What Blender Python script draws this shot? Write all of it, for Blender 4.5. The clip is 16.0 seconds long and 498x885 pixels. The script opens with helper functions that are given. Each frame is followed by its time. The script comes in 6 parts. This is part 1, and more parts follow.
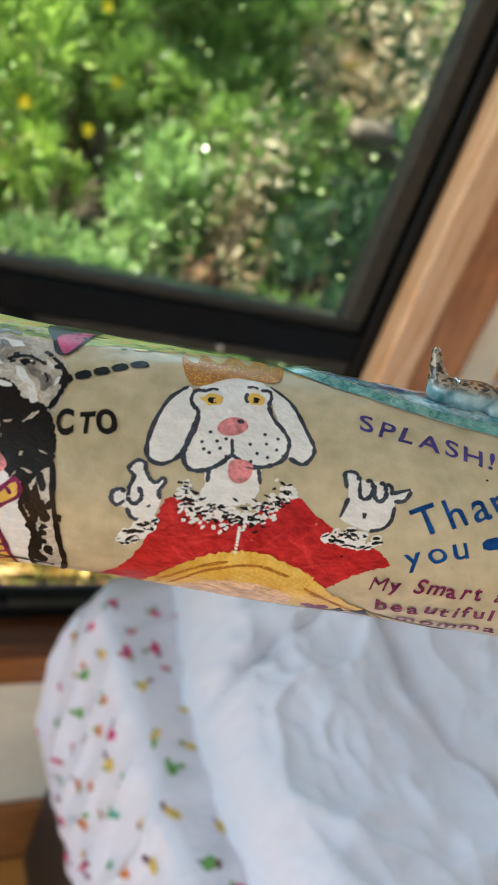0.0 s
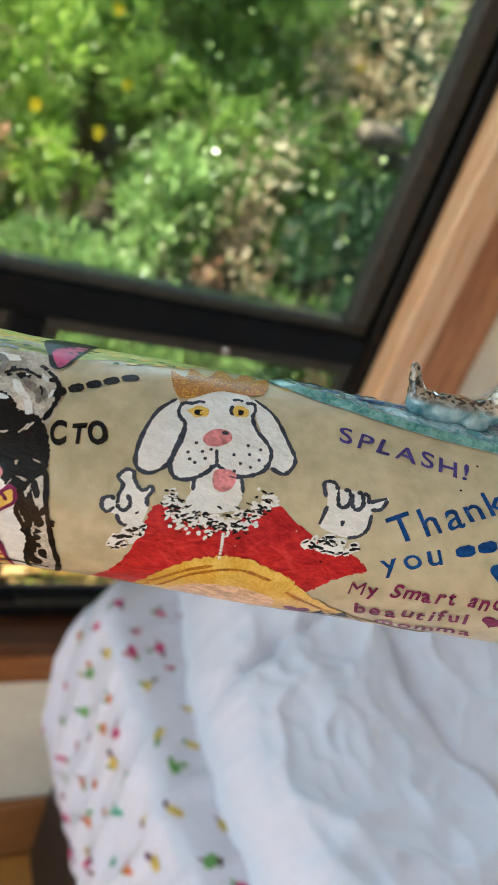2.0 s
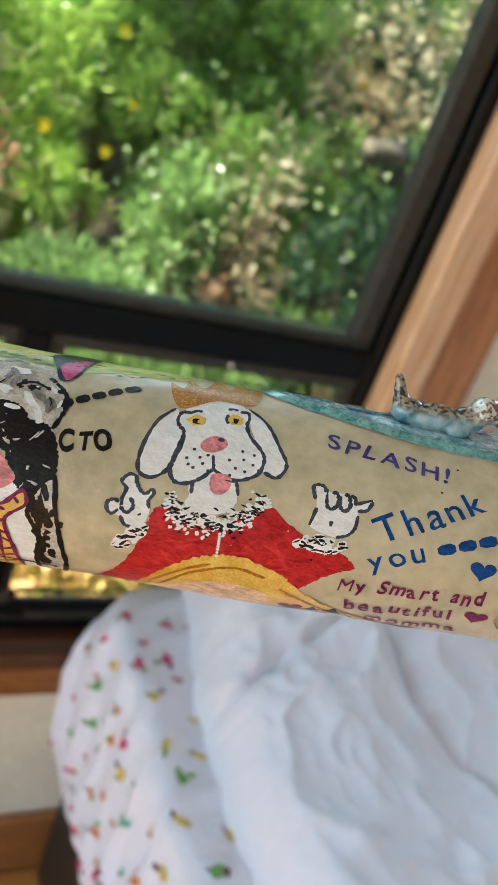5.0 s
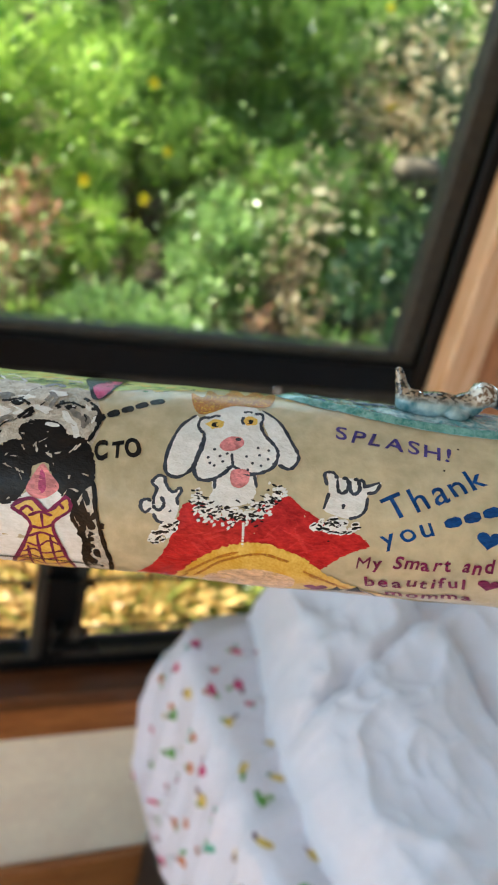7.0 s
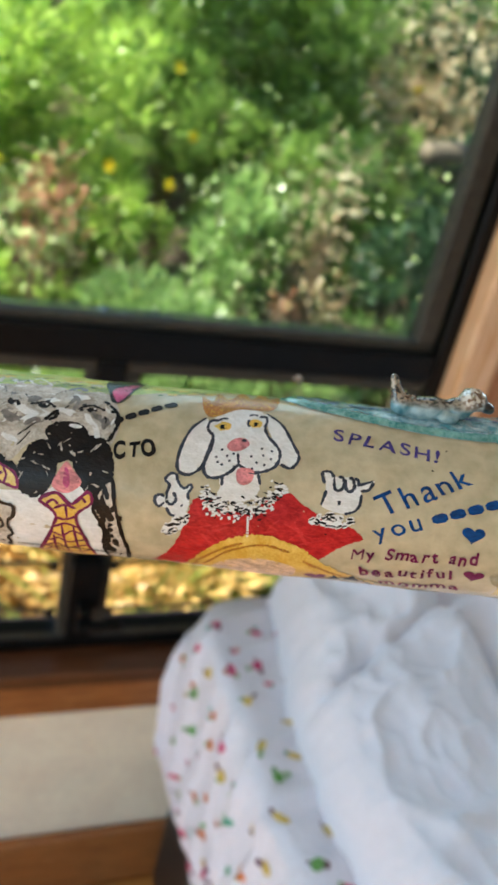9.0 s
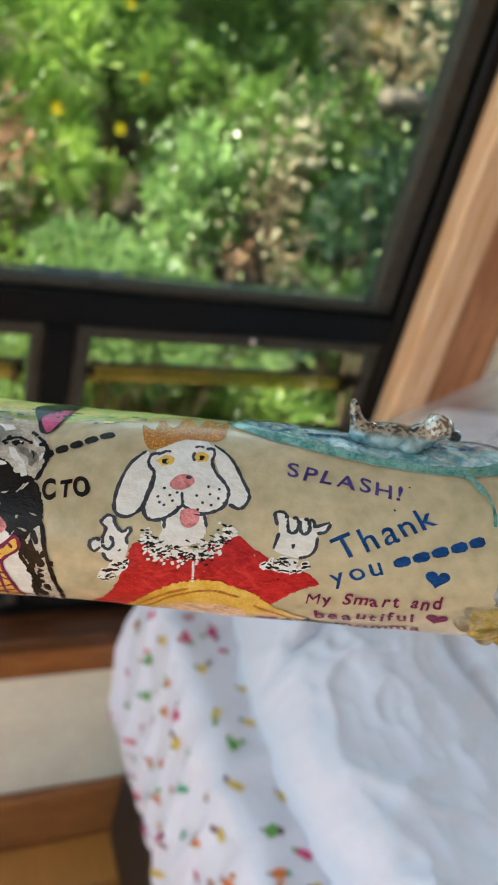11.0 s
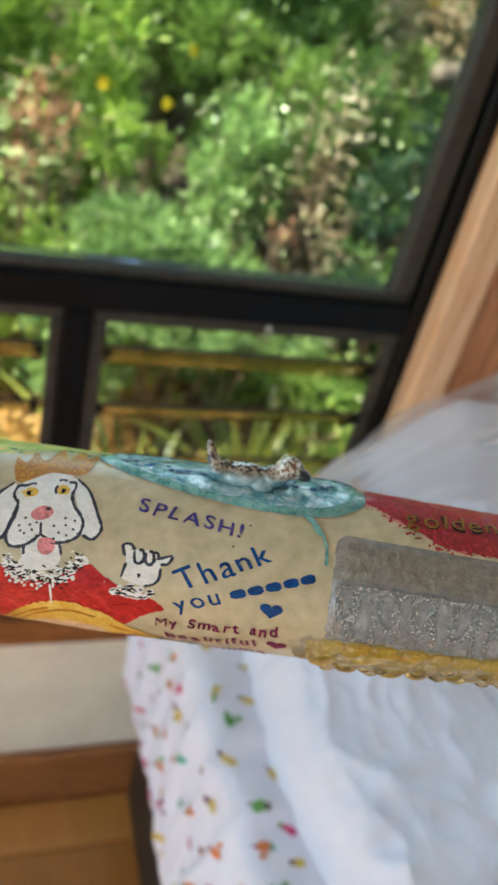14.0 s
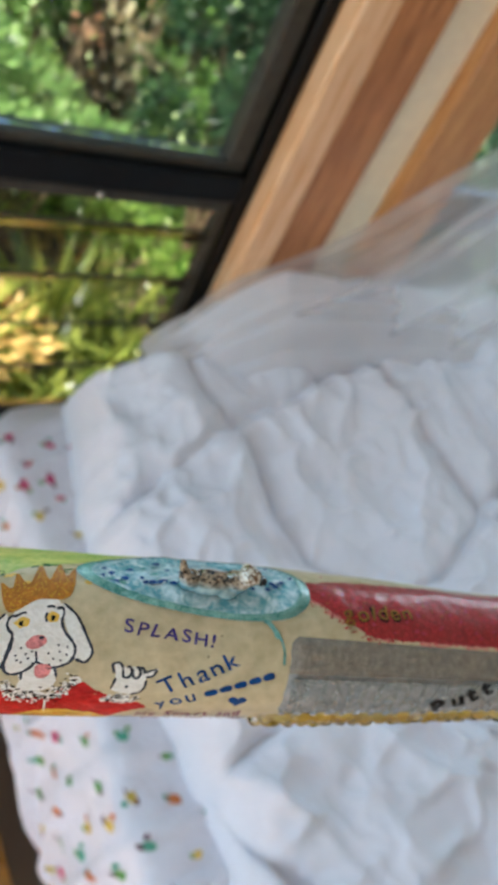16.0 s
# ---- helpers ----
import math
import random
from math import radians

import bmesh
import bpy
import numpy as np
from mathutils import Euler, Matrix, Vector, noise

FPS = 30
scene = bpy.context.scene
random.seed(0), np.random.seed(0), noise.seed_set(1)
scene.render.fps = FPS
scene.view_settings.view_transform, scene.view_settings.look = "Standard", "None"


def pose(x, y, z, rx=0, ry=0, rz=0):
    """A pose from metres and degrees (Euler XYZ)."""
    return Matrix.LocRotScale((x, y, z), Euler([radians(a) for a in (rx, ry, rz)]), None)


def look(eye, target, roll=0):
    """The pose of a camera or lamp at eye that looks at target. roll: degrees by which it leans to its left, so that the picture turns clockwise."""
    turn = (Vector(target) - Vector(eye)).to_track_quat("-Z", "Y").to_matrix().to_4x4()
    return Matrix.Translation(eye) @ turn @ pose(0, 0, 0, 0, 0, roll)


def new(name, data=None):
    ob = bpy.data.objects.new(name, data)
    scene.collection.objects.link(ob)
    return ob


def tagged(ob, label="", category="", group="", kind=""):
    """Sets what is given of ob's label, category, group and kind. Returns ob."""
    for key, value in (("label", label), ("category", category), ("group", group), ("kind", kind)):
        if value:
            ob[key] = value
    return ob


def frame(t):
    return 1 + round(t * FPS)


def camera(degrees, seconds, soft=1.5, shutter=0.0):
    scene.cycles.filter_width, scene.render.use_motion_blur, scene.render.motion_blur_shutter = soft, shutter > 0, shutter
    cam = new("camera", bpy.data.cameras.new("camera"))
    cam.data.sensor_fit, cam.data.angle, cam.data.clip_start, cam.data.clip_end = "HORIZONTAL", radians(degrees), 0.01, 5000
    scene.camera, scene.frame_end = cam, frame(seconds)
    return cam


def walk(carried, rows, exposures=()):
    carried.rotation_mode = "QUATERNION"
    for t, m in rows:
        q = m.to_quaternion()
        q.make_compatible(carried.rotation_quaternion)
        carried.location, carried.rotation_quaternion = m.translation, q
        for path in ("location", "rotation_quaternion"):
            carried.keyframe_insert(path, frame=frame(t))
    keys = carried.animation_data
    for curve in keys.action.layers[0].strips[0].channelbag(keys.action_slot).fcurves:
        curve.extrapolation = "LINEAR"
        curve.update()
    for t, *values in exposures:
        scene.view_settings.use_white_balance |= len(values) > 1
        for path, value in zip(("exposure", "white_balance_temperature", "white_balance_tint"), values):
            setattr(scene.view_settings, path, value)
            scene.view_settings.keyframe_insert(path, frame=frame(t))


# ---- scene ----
# ---------- camera ----------
cam = camera(34.97, 16.0, soft=1.2)
cam.data.dof.use_dof = True
cam.data.dof.focus_distance = 0.222
cam.data.dof.aperture_fstop = 20.0
walk(cam, [
    (0.0, pose(0.0941, 0.0034, 1.7033, 60.80, -18.81, -21.41)),
    (0.5, pose(0.0978, 0.0035, 1.7088, 60.56, -18.47, -20.97)),
    (1.0, pose(0.0924, -0.0012, 1.7134, 60.45, -18.78, -20.75)),
    (1.5, pose(0.0887, -0.0030, 1.7136, 60.43, -18.94, -20.74)),
    (2.0, pose(0.0949, -0.0051, 1.7122, 60.59, -18.80, -20.60)),
    (2.5, pose(0.0939, -0.0064, 1.7177, 60.44, -19.09, -20.35)),
    (3.0, pose(0.0974, -0.0098, 1.7191, 60.54, -19.03, -20.22)),
    (5.5, pose(0.0908, -0.0196, 1.7180, 61.86, -17.66, -20.14)),
    (6.0, pose(0.1025, -0.0195, 1.7140, 62.03, -15.60, -20.12)),
    (6.5, pose(0.0993, -0.0303, 1.7197, 62.66, -14.06, -20.27)),
    (7.0, pose(0.0942, -0.0481, 1.7246, 63.32, -12.00, -18.51)),
    (7.5, pose(0.0848, -0.0663, 1.7317, 63.26, -12.20, -16.51)),
    (8.0, pose(0.0940, -0.0670, 1.7354, 62.50, -11.56, -16.39)),
    (10.5, pose(0.0873, -0.0546, 1.7517, 59.71, -12.41, -17.86)),
    (11.0, pose(0.1031, -0.0317, 1.7536, 58.52, -13.04, -19.54)),
    (11.5, pose(0.1300, -0.0334, 1.7522, 58.33, -13.34, -20.19)),
    (12.0, pose(0.1177, -0.0399, 1.7866, 57.13, -14.56, -20.59)),
    (12.5, pose(0.1408, -0.0503, 1.7934, 56.38, -13.96, -18.52)),
    (13.0, pose(0.1550, -0.0567, 1.7858, 56.49, -13.67, -16.81)),
    (13.5, pose(0.1580, -0.0514, 1.7907, 56.03, -13.37, -15.89)),
    (14.0, pose(0.1566, -0.0552, 1.7992, 55.39, -12.57, -15.02)),
    (14.5, pose(0.1507, -0.0519, 1.8043, 54.43, -13.36, -15.47)),
    (15.0, pose(0.1272, -0.0268, 1.8173, 53.22, -17.65, -20.79)),
    (15.5, pose(0.1278, 0.0036, 1.8175, 49.31, -20.17, -24.03)),
    (16.0, pose(0.0865, 0.0310, 1.8871, 44.26, -22.91, -26.61)),
], exposures=((0.0, 2.01, 6250, 8), (16.0, 2.01, 6250, 8)))

# ---------- world and sun ----------
world = bpy.data.worlds.new("sky")
scene.world = world
world.use_nodes = True
wn = world.node_tree.nodes
sky = wn.new("ShaderNodeTexSky")
sky.sky_type, sky.sun_disc = "NISHITA", False
sky.sun_elevation, sky.sun_rotation = radians(54), radians(267)
world.node_tree.links.new(sky.outputs["Color"], wn["Background"].inputs["Color"])
wn["Background"].inputs["Strength"].default_value = 0.10
sun = new("sun", bpy.data.lights.new("sun", "SUN"))
sun.data.energy, sun.data.angle, sun.data.color = 5.0, radians(0.5), (1.0, 0.93, 0.8)
sun.matrix_world = look((-5.0, -0.3, 7.0), (0, 0, 0))
# skylight in the wide opening beside the viewer and in the upper parts of the windows
for nm, at, to, sx, sy, power in (("sky_west", (-2.15, -1.5, 1.45), (0, -1.5, 1.45), 4.1, 1.9, 9.6), ("sky_north_east", (2.0, 0.99, 2.22), (1.3, 0.0, 1.2), 1.3, 0.36, 4.6), ("sky_north", (-0.45, 0.99, 2.22), (-0.1, 0.0, 1.5), 2.4, 0.36, 2.4)):
    lamp = new(nm, bpy.data.lights.new(nm, "AREA"))
    lamp.data.shape, lamp.data.size, lamp.data.size_y = "RECTANGLE", sx, sy
    lamp.data.energy, lamp.data.color = power, (0.69, 0.89, 1.0)
    lamp.matrix_world = look(at, to)


# ---------- materials ----------
def material(name, colour, rough=0.6, scale=40.0, amount=0.25, bump=0.15, metal=0.0, coat=0.0, second=None,
             stretch=(1, 1, 1), fine=6.0, island=False, objrand=False, transmission=0.0, translucent=0.0, alpha=1.0, distort=0.0, ior=1.5, spec=0.5):
    m = bpy.data.materials.new(name)
    m.use_nodes = True
    n, l = m.node_tree.nodes, m.node_tree.links
    b = n["Principled BSDF"]
    tc, mp = n.new("ShaderNodeTexCoord"), n.new("ShaderNodeMapping")
    mp.inputs["Scale"].default_value = stretch
    l.new(tc.outputs["Object"], mp.inputs["Vector"])
    big, small = n.new("ShaderNodeTexNoise"), n.new("ShaderNodeTexNoise")
    for t, s in ((big, scale), (small, scale * fine)):
        t.inputs["Scale"].default_value, t.inputs["Detail"].default_value = s, 5
        t.inputs["Distortion"].default_value = distort
        l.new(mp.outputs["Vector"], t.inputs["Vector"])
    add = n.new("ShaderNodeMath")
    add.operation = "MULTIPLY_ADD"
    add.inputs[1].default_value = 0.6
    l.new(small.outputs["Fac"], add.inputs[0])
    sub = n.new("ShaderNodeMath")
    sub.operation = "MULTIPLY"
    sub.inputs[1].default_value = 0.7
    l.new(big.outputs["Fac"], sub.inputs[0])
    l.new(sub.outputs[0], add.inputs[2])
    src = add.outputs[0]
    if island or objrand:
        r = n.new("ShaderNodeNewGeometry" if island else "ShaderNodeObjectInfo")
        mix = n.new("ShaderNodeMath")
        mix.operation = "MULTIPLY_ADD"
        mix.inputs[1].default_value = 0.75
        half = n.new("ShaderNodeMath")
        half.operation = "MULTIPLY_ADD"
        half.inputs[1].default_value, half.inputs[2].default_value = 0.5, -0.05
        l.new(src, half.inputs[0])
        l.new(r.outputs["Random Per Island" if island else "Random"], mix.inputs[0])
        l.new(half.outputs[0], mix.inputs[2])
        src = mix.outputs[0]
    ramp = n.new("ShaderNodeValToRGB")
    c = Vector(colour)
    d = Vector(second) if second else c * (1 + amount)
    e0, e1 = ramp.color_ramp.elements
    e0.position, e1.position = (0.32, 0.95) if island or objrand else (0.50, 0.84)
    e0.color = (*(c * (1 - amount) if not second else c), 1)
    e1.color = (*[min(v, 0.9) for v in d], 1)
    l.new(src, ramp.inputs["Fac"])
    l.new(ramp.outputs["Color"], b.inputs["Base Color"])
    b.inputs["Roughness"].default_value, b.inputs["Metallic"].default_value = rough, metal
    b.inputs["Coat Weight"].default_value, b.inputs["Coat Roughness"].default_value = coat, 0.12
    b.inputs["Transmission Weight"].default_value, b.inputs["IOR"].default_value = transmission, ior
    b.inputs["Alpha"].default_value = alpha
    b.inputs["Specular IOR Level"].default_value = spec
    if bump:
        bp = n.new("ShaderNodeBump")
        bp.inputs["Strength"].default_value, bp.inputs["Distance"].default_value = bump, 0.3 / scale
        l.new(add.outputs[0], bp.inputs["Height"])
        l.new(bp.outputs["Normal"], b.inputs["Normal"])
    if translucent:
        tr, ms = n.new("ShaderNodeBsdfTranslucent"), n.new("ShaderNodeMixShader")
        l.new(ramp.outputs["Color"], tr.inputs["Color"])
        ms.inputs["Fac"].default_value = translucent
        l.new(b.outputs[0], ms.inputs[1])
        l.new(tr.outputs[0], ms.inputs[2])
        l.new(ms.outputs[0], n["Material Output"].inputs["Surface"])
    return m


def wood(name, dark, light, along=(12, 12, 1.2), rough=0.4, coat=0.3, objrand=False):
    return material(name, dark, rough, 5.0, second=light, stretch=along, bump=0.08, coat=coat, distort=1.2, fine=4, objrand=objrand)


def glitter(name, colour, flake, rough=0.35, metal=0.6, density=0.35, cell=2400):
    """Paint with sparkling flakes: each small cell has its own tilt and brightness."""
    m = material(name, colour, rough, 300, amount=0.3, bump=0.2, metal=metal * 0.4, coat=0.2)
    n, l = m.node_tree.nodes, m.node_tree.links
    b = n["Principled BSDF"]
    tc, vo = n.new("ShaderNodeTexCoord"), n.new("ShaderNodeTexVoronoi")
    vo.inputs["Scale"].default_value = cell
    l.new(tc.outputs["Object"], vo.inputs["Vector"])
    sep = n.new("ShaderNodeSeparateColor")
    l.new(vo.outputs["Color"], sep.inputs[0])
    lt = n.new("ShaderNodeMath")
    lt.operation = "LESS_THAN"
    lt.inputs[1].default_value = density
    l.new(sep.outputs[0], lt.inputs[0])
    mix = n.new("ShaderNodeMix")
    mix.data_type = "RGBA"
    old = b.inputs["Base Color"].links[0].from_socket
    l.new(lt.outputs[0], mix.inputs["Factor"])
    l.new(old, mix.inputs["A"])
    mix.inputs["B"].default_value = (*flake, 1)
    l.new(mix.outputs["Result"], b.inputs["Base Color"])
    mm = n.new("ShaderNodeMath")
    mm.operation = "MULTIPLY"
    mm.inputs[1].default_value = metal
    l.new(lt.outputs[0], mm.inputs[0])
    l.new(mm.outputs[0], b.inputs["Metallic"])
    nm = n.new("ShaderNodeBump")
    nm.inputs["Strength"].default_value, nm.inputs["Distance"].default_value = 0.7, 0.0006
    l.new(sep.outputs[1], nm.inputs["Height"])
    l.new(nm.outputs["Normal"], b.inputs["Normal"])
    return m


M = {}
M["plaster"] = material("cream_plaster", (0.86, 0.78, 0.60), 0.75, 9, 0.08, 0.05)
M["white_wall"] = material("white_wall", (0.55, 0.52, 0.47), 0.8, 6, 0.06, 0.05)
M["timber"] = wood("honey_timber", (0.34, 0.13, 0.035), (0.64, 0.34, 0.13), along=(20, 20, 0.9))
M["timber_pale"] = wood("pale_timber", (0.60, 0.29, 0.115), (0.90, 0.66, 0.42), along=(22, 22, 0.8))
M["timber_brown"] = wood("brown_timber", (0.25, 0.082, 0.024), (0.58, 0.26, 0.09), along=(18, 18, 0.9))
# Brown timber darkened to near black: the sill's shade is in the colour.
M["timber_shade_toned"] = wood("shade_toned_sill_timber", (0.045, 0.016, 0.006), (0.15, 0.055, 0.02), along=(1.2, 12, 12))
M["timber_sill"] = wood("sill_timber", (0.20, 0.07, 0.02), (0.42, 0.17, 0.05), along=(1.2, 12, 12))
M["floor_wood"] = wood("floor_timber", (0.32, 0.125, 0.022), (0.56, 0.265, 0.066), along=(10, 1.2, 10), rough=0.3, coat=0.4, objrand=True)
M["black_metal"] = material("black_aluminium", (0.004, 0.004, 0.004), 0.4, 60, 0.4, 0.05, spec=0.16)
M["bronze_metal"] = material("dark_bronze_aluminium", (0.045, 0.040, 0.031), 0.6, 60, 0.3, 0.05, spec=0.3)
M["steel"] = material("worn_steel", (0.5, 0.48, 0.45), 0.25, 80, 0.2, 0.05, metal=1.0)
M["leather"] = material("dark_brown_leather", (0.018, 0.014, 0.011), 0.5, 120, 0.35, 0.3)
M["sheet"] = material("white_cotton", (0.738, 0.730, 0.795), 0.85, 22, 0.04, 0.5, distort=1.0, translucent=0.1)
M["duvet"] = material("white_duvet_cotton", (0.712, 0.710, 0.770), 0.85, 30, 0.03, 0.25, distort=1.2, translucent=0.1)
M["thread"] = material("stitch_thread", (0.6, 0.6, 0.6), 0.9, 200, 0.1, 0.1)
M["ground"] = material("garden_soil", (0.055, 0.040, 0.024), 0.95, 6, 0.5, 0.6, second=(0.20, 0.14, 0.08))
M["stem"] = material("brown_stem", (0.09, 0.055, 0.03), 0.8, 40, 0.4, 0.3, second=(0.25, 0.17, 0.10))
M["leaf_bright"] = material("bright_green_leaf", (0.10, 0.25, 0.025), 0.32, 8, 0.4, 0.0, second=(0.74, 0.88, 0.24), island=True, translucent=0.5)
M["leaf_strap"] = material("strap_leaf", (0.05, 0.085, 0.012), 0.3, 8, 0.4, 0.0, second=(0.36, 0.40, 0.08), objrand=True, translucent=0.4)
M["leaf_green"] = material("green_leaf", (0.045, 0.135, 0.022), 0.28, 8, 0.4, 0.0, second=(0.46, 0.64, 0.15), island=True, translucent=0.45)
M["leaf_grey"] = material("grey_green_leaf", (0.045, 0.11, 0.035), 0.26, 8, 0.4, 0.0, second=(0.34, 0.50, 0.16), island=True, translucent=0.3)
M["leaf_grey2"] = material("blue_green_leaf", (0.028, 0.08, 0.022), 0.28, 8, 0.4, 0.0, second=(0.25, 0.40, 0.09), island=True, translucent=0.3)
M["leaf_sage"] = material("pale_sage_leaf", (0.06, 0.15, 0.04), 0.26, 8, 0.4, 0.0, second=(0.44, 0.62, 0.20), island=True, translucent=0.35)
# Near-black green: the garden's shade is put into this leaf colour.
M["leaf_dark"] = material("shade_toned_leaf", (0.012, 0.035, 0.012), 0.4, 8, 0.4, 0.0, second=(0.05, 0.11, 0.045), island=True, translucent=0.3)
M["leaf_dry"] = material("dry_leaf", (0.22, 0.13, 0.055), 0.6, 8, 0.4, 0.0, second=(0.58, 0.43, 0.24), island=True, translucent=0.25)
M["leaf_gold"] = material("golden_grass", (0.34, 0.21, 0.06), 0.4, 8, 0.4, 0.0, second=(0.82, 0.58, 0.22), island=True, translucent=0.3)
M["leaf_rust"] = material("rust_leaf", (0.28, 0.12, 0.06), 0.5, 8, 0.4, 0.0, second=(0.60, 0.34, 0.20), island=True, translucent=0.3)
# Pale leaf colours that stand in for sun glints on the foliage.
M["leaf_glint"] = material("glint_toned_leaf", (0.30, 0.44, 0.14), 0.25, 8, 0.4, 0.0, second=(0.72, 0.80, 0.42), island=True, translucent=0.25)
M["twig_glint"] = material("glint_toned_dry_leaf", (0.44, 0.34, 0.19), 0.4, 8, 0.4, 0.0, second=(0.90, 0.77, 0.52), island=True, translucent=0.25)
M["dry_twig"] = material("dry_tan_twig", (0.40, 0.28, 0.16), 0.7, 30, 0.3, 0.2, second=(0.70, 0.55, 0.36))
M["petal"] = material("yellow_petal", (0.75, 0.50, 0.01), 0.5, 20, 0.1, 0.0, second=(0.9, 0.75, 0.03), island=True, translucent=0.3)
M["log"] = material("weathered_log", (0.07, 0.052, 0.034), 0.85, 20, 0.4, 0.5, second=(0.20, 0.155, 0.105))


def glass_material(name, tint, rough=0.02, ior=1.17):
    m = bpy.data.materials.new(name)
    m.use_nodes = True
    n, l = m.node_tree.nodes, m.node_tree.links
    n.remove(n["Principled BSDF"])
    tr, gl, ms, fr = n.new("ShaderNodeBsdfTransparent"), n.new("ShaderNodeBsdfGlossy"), n.new("ShaderNodeMixShader"), n.new("ShaderNodeFresnel")
    tr.inputs["Color"].default_value = (*tint, 1)
    gl.inputs["Roughness"].default_value = rough
    fr.inputs["IOR"].default_value = ior
    l.new(fr.outputs[0], ms.inputs["Fac"])
    l.new(tr.outputs[0], ms.inputs[1])
    l.new(gl.outputs[0], ms.inputs[2])
    l.new(ms.outputs[0], n["Material Output"].inputs["Surface"])
    return m


M["glass"] = glass_material("window_glass", (0.90, 0.94, 0.92))
M["louvre_glass"] = glass_material("louvre_glass", (0.72, 0.64, 0.51), 0.15, 1.045)


def net_material(name, thin, thick):
    m = bpy.data.materials.new(name)
    m.use_nodes = True
    n, l = m.node_tree.nodes, m.node_tree.links
    b = n["Principled BSDF"]
    b.inputs["Base Color"].default_value = (0.88, 0.87, 0.90, 1)
    b.inputs["Roughness"].default_value = 0.9
    tc, no = n.new("ShaderNodeTexCoord"), n.new("ShaderNodeTexNoise")
    no.inputs["Scale"].default_value = 9
    l.new(tc.outputs["Object"], no.inputs["Vector"])
    mr = n.new("ShaderNodeMapRange")
    mr.inputs["To Min"].default_value, mr.inputs["To Max"].default_value = thin, thick
    l.new(no.outputs["Fac"], mr.inputs["Value"])
    tr, tl, m1, m2 = n.new("ShaderNodeBsdfTransparent"), n.new("ShaderNodeBsdfTranslucent"), n.new("ShaderNodeMixShader"), n.new("ShaderNodeMixShader")
    tl.inputs["Color"].default_value = (0.88, 0.87, 0.90, 1)
    m1.inputs["Fac"].default_value = 0.5
    l.new(b.outputs[0], m1.inputs[1])
    l.new(tl.outputs[0], m1.inputs[2])
    l.new(mr.outputs[0], m2.inputs["Fac"])
    l.new(tr.outputs[0], m2.inputs[1])
    l.new(m1.outputs[0], m2.inputs[2])
    l.new(m2.outputs[0], n["Material Output"].inputs["Surface"])
    return m


M["net"] = net_material("white_netting", 0.22, 0.55)
M["net_dense"] = net_material("bunched_netting", 0.8, 1.0)
# paints on the tube
GL = dict(rough=0.34, scale=150, amount=0.42, bump=0.24, coat=0.12, distort=0.8, fine=4, stretch=(1, 1, 2.2), spec=0.18)
M["base"] = material("varnished_beige", (0.408, 0.362, 0.228), 0.34, 28, 0.10, 0.09, coat=0.35, second=(0.58, 0.52, 0.35), fine=7, spec=0.22)
M["p_white"] = material("white_paint", (0.67, 0.68, 0.65), second=(0.82, 0.83, 0.82), **GL)
M["p_black"] = material("black_paint", (0.005, 0.005, 0.006), **GL)
M["p_ink"] = material("slate_ink", (0.045, 0.055, 0.075), **GL)
M["p_red"] = material("red_paint", (0.30, 0.006, 0.010), second=(0.62, 0.03, 0.03), **GL)
M["p_redlight"] = material("bright_red_paint", (0.42, 0.014, 0.018), second=(0.66, 0.05, 0.05), **GL)
M["p_pink"] = material("pink_paint", (0.66, 0.24, 0.25), **GL)
M["p_magenta"] = material("magenta_paint", (0.42, 0.06, 0.16), **GL)
M["p_purple"] = material("plum_ink", (0.17, 0.012, 0.07), **GL)
M["p_yellow"] = material("yellow_paint", (0.62, 0.36, 0.03), 0.34, 160, 0.3, 0.2, coat=0.5, second=(0.80, 0.58, 0.14), stretch=(1, 3, 1))
M["p_gold"] = glitter("gold_glitter", (0.40, 0.15, 0.008), (0.60, 0.36, 0.03), density=0.14, metal=0.35, rough=0.4)
M["p_blue"] = material("blue_ink", (0.004, 0.055, 0.21), **GL)
M["p_violet"] = material("violet_ink", (0.065, 0.05, 0.21), **GL)
M["p_skin"] = material("peach_paint", (0.68, 0.46, 0.30), **GL)
M["p_lip"] = material("rose_paint", (0.55, 0.13, 0.13), **GL)
M["p_grey"] = material("grey_paint", (0.30, 0.265, 0.205), 0.42, 90, 0.3, 0.25, coat=0.05, spec=0.2, second=(0.66, 0.63, 0.56), distort=1.5)
M["p_green"] = material("lime_wash", (0.22, 0.38, 0.06), 0.4, 60, 0.3, 0.2, coat=0.2, second=(0.70, 0.66, 0.22), stretch=(1, 4, 4))
M["p_darkgrey"] = material("charcoal_wash", (0.10, 0.095, 0.085), 0.4, 90, 0.3, 0.25, coat=0.2, second=(0.28, 0.26, 0.23))
M["p_darkgreen"] = material("green_paint", (0.06, 0.16, 0.05), **GL)
M["p_teal"] = material("teal_resin", (0.08, 0.31, 0.38), 0.12, 70, 0.3, 0.5, coat=1.0, second=(0.62, 0.80, 0.86), distort=1.8, fine=3)
M["p_foam"] = material("foam_white_resin", (0.38, 0.60, 0.68), 0.15, 120, 0.2, 0.2, coat=1.0, second=(0.70, 0.78, 0.80))
M["p_tealdark"] = material("green_resin", (0.02, 0.17, 0.16), 0.22, 90, 0.3, 0.3, coat=1.0, second=(0.20, 0.45, 0.42), distort=1.5)
M["p_silver"] = glitter("silver_glitter", (0.19, 0.215, 0.22), (0.84, 0.90, 0.93), rough=0.2, metal=0.85, density=0.22, cell=2500)
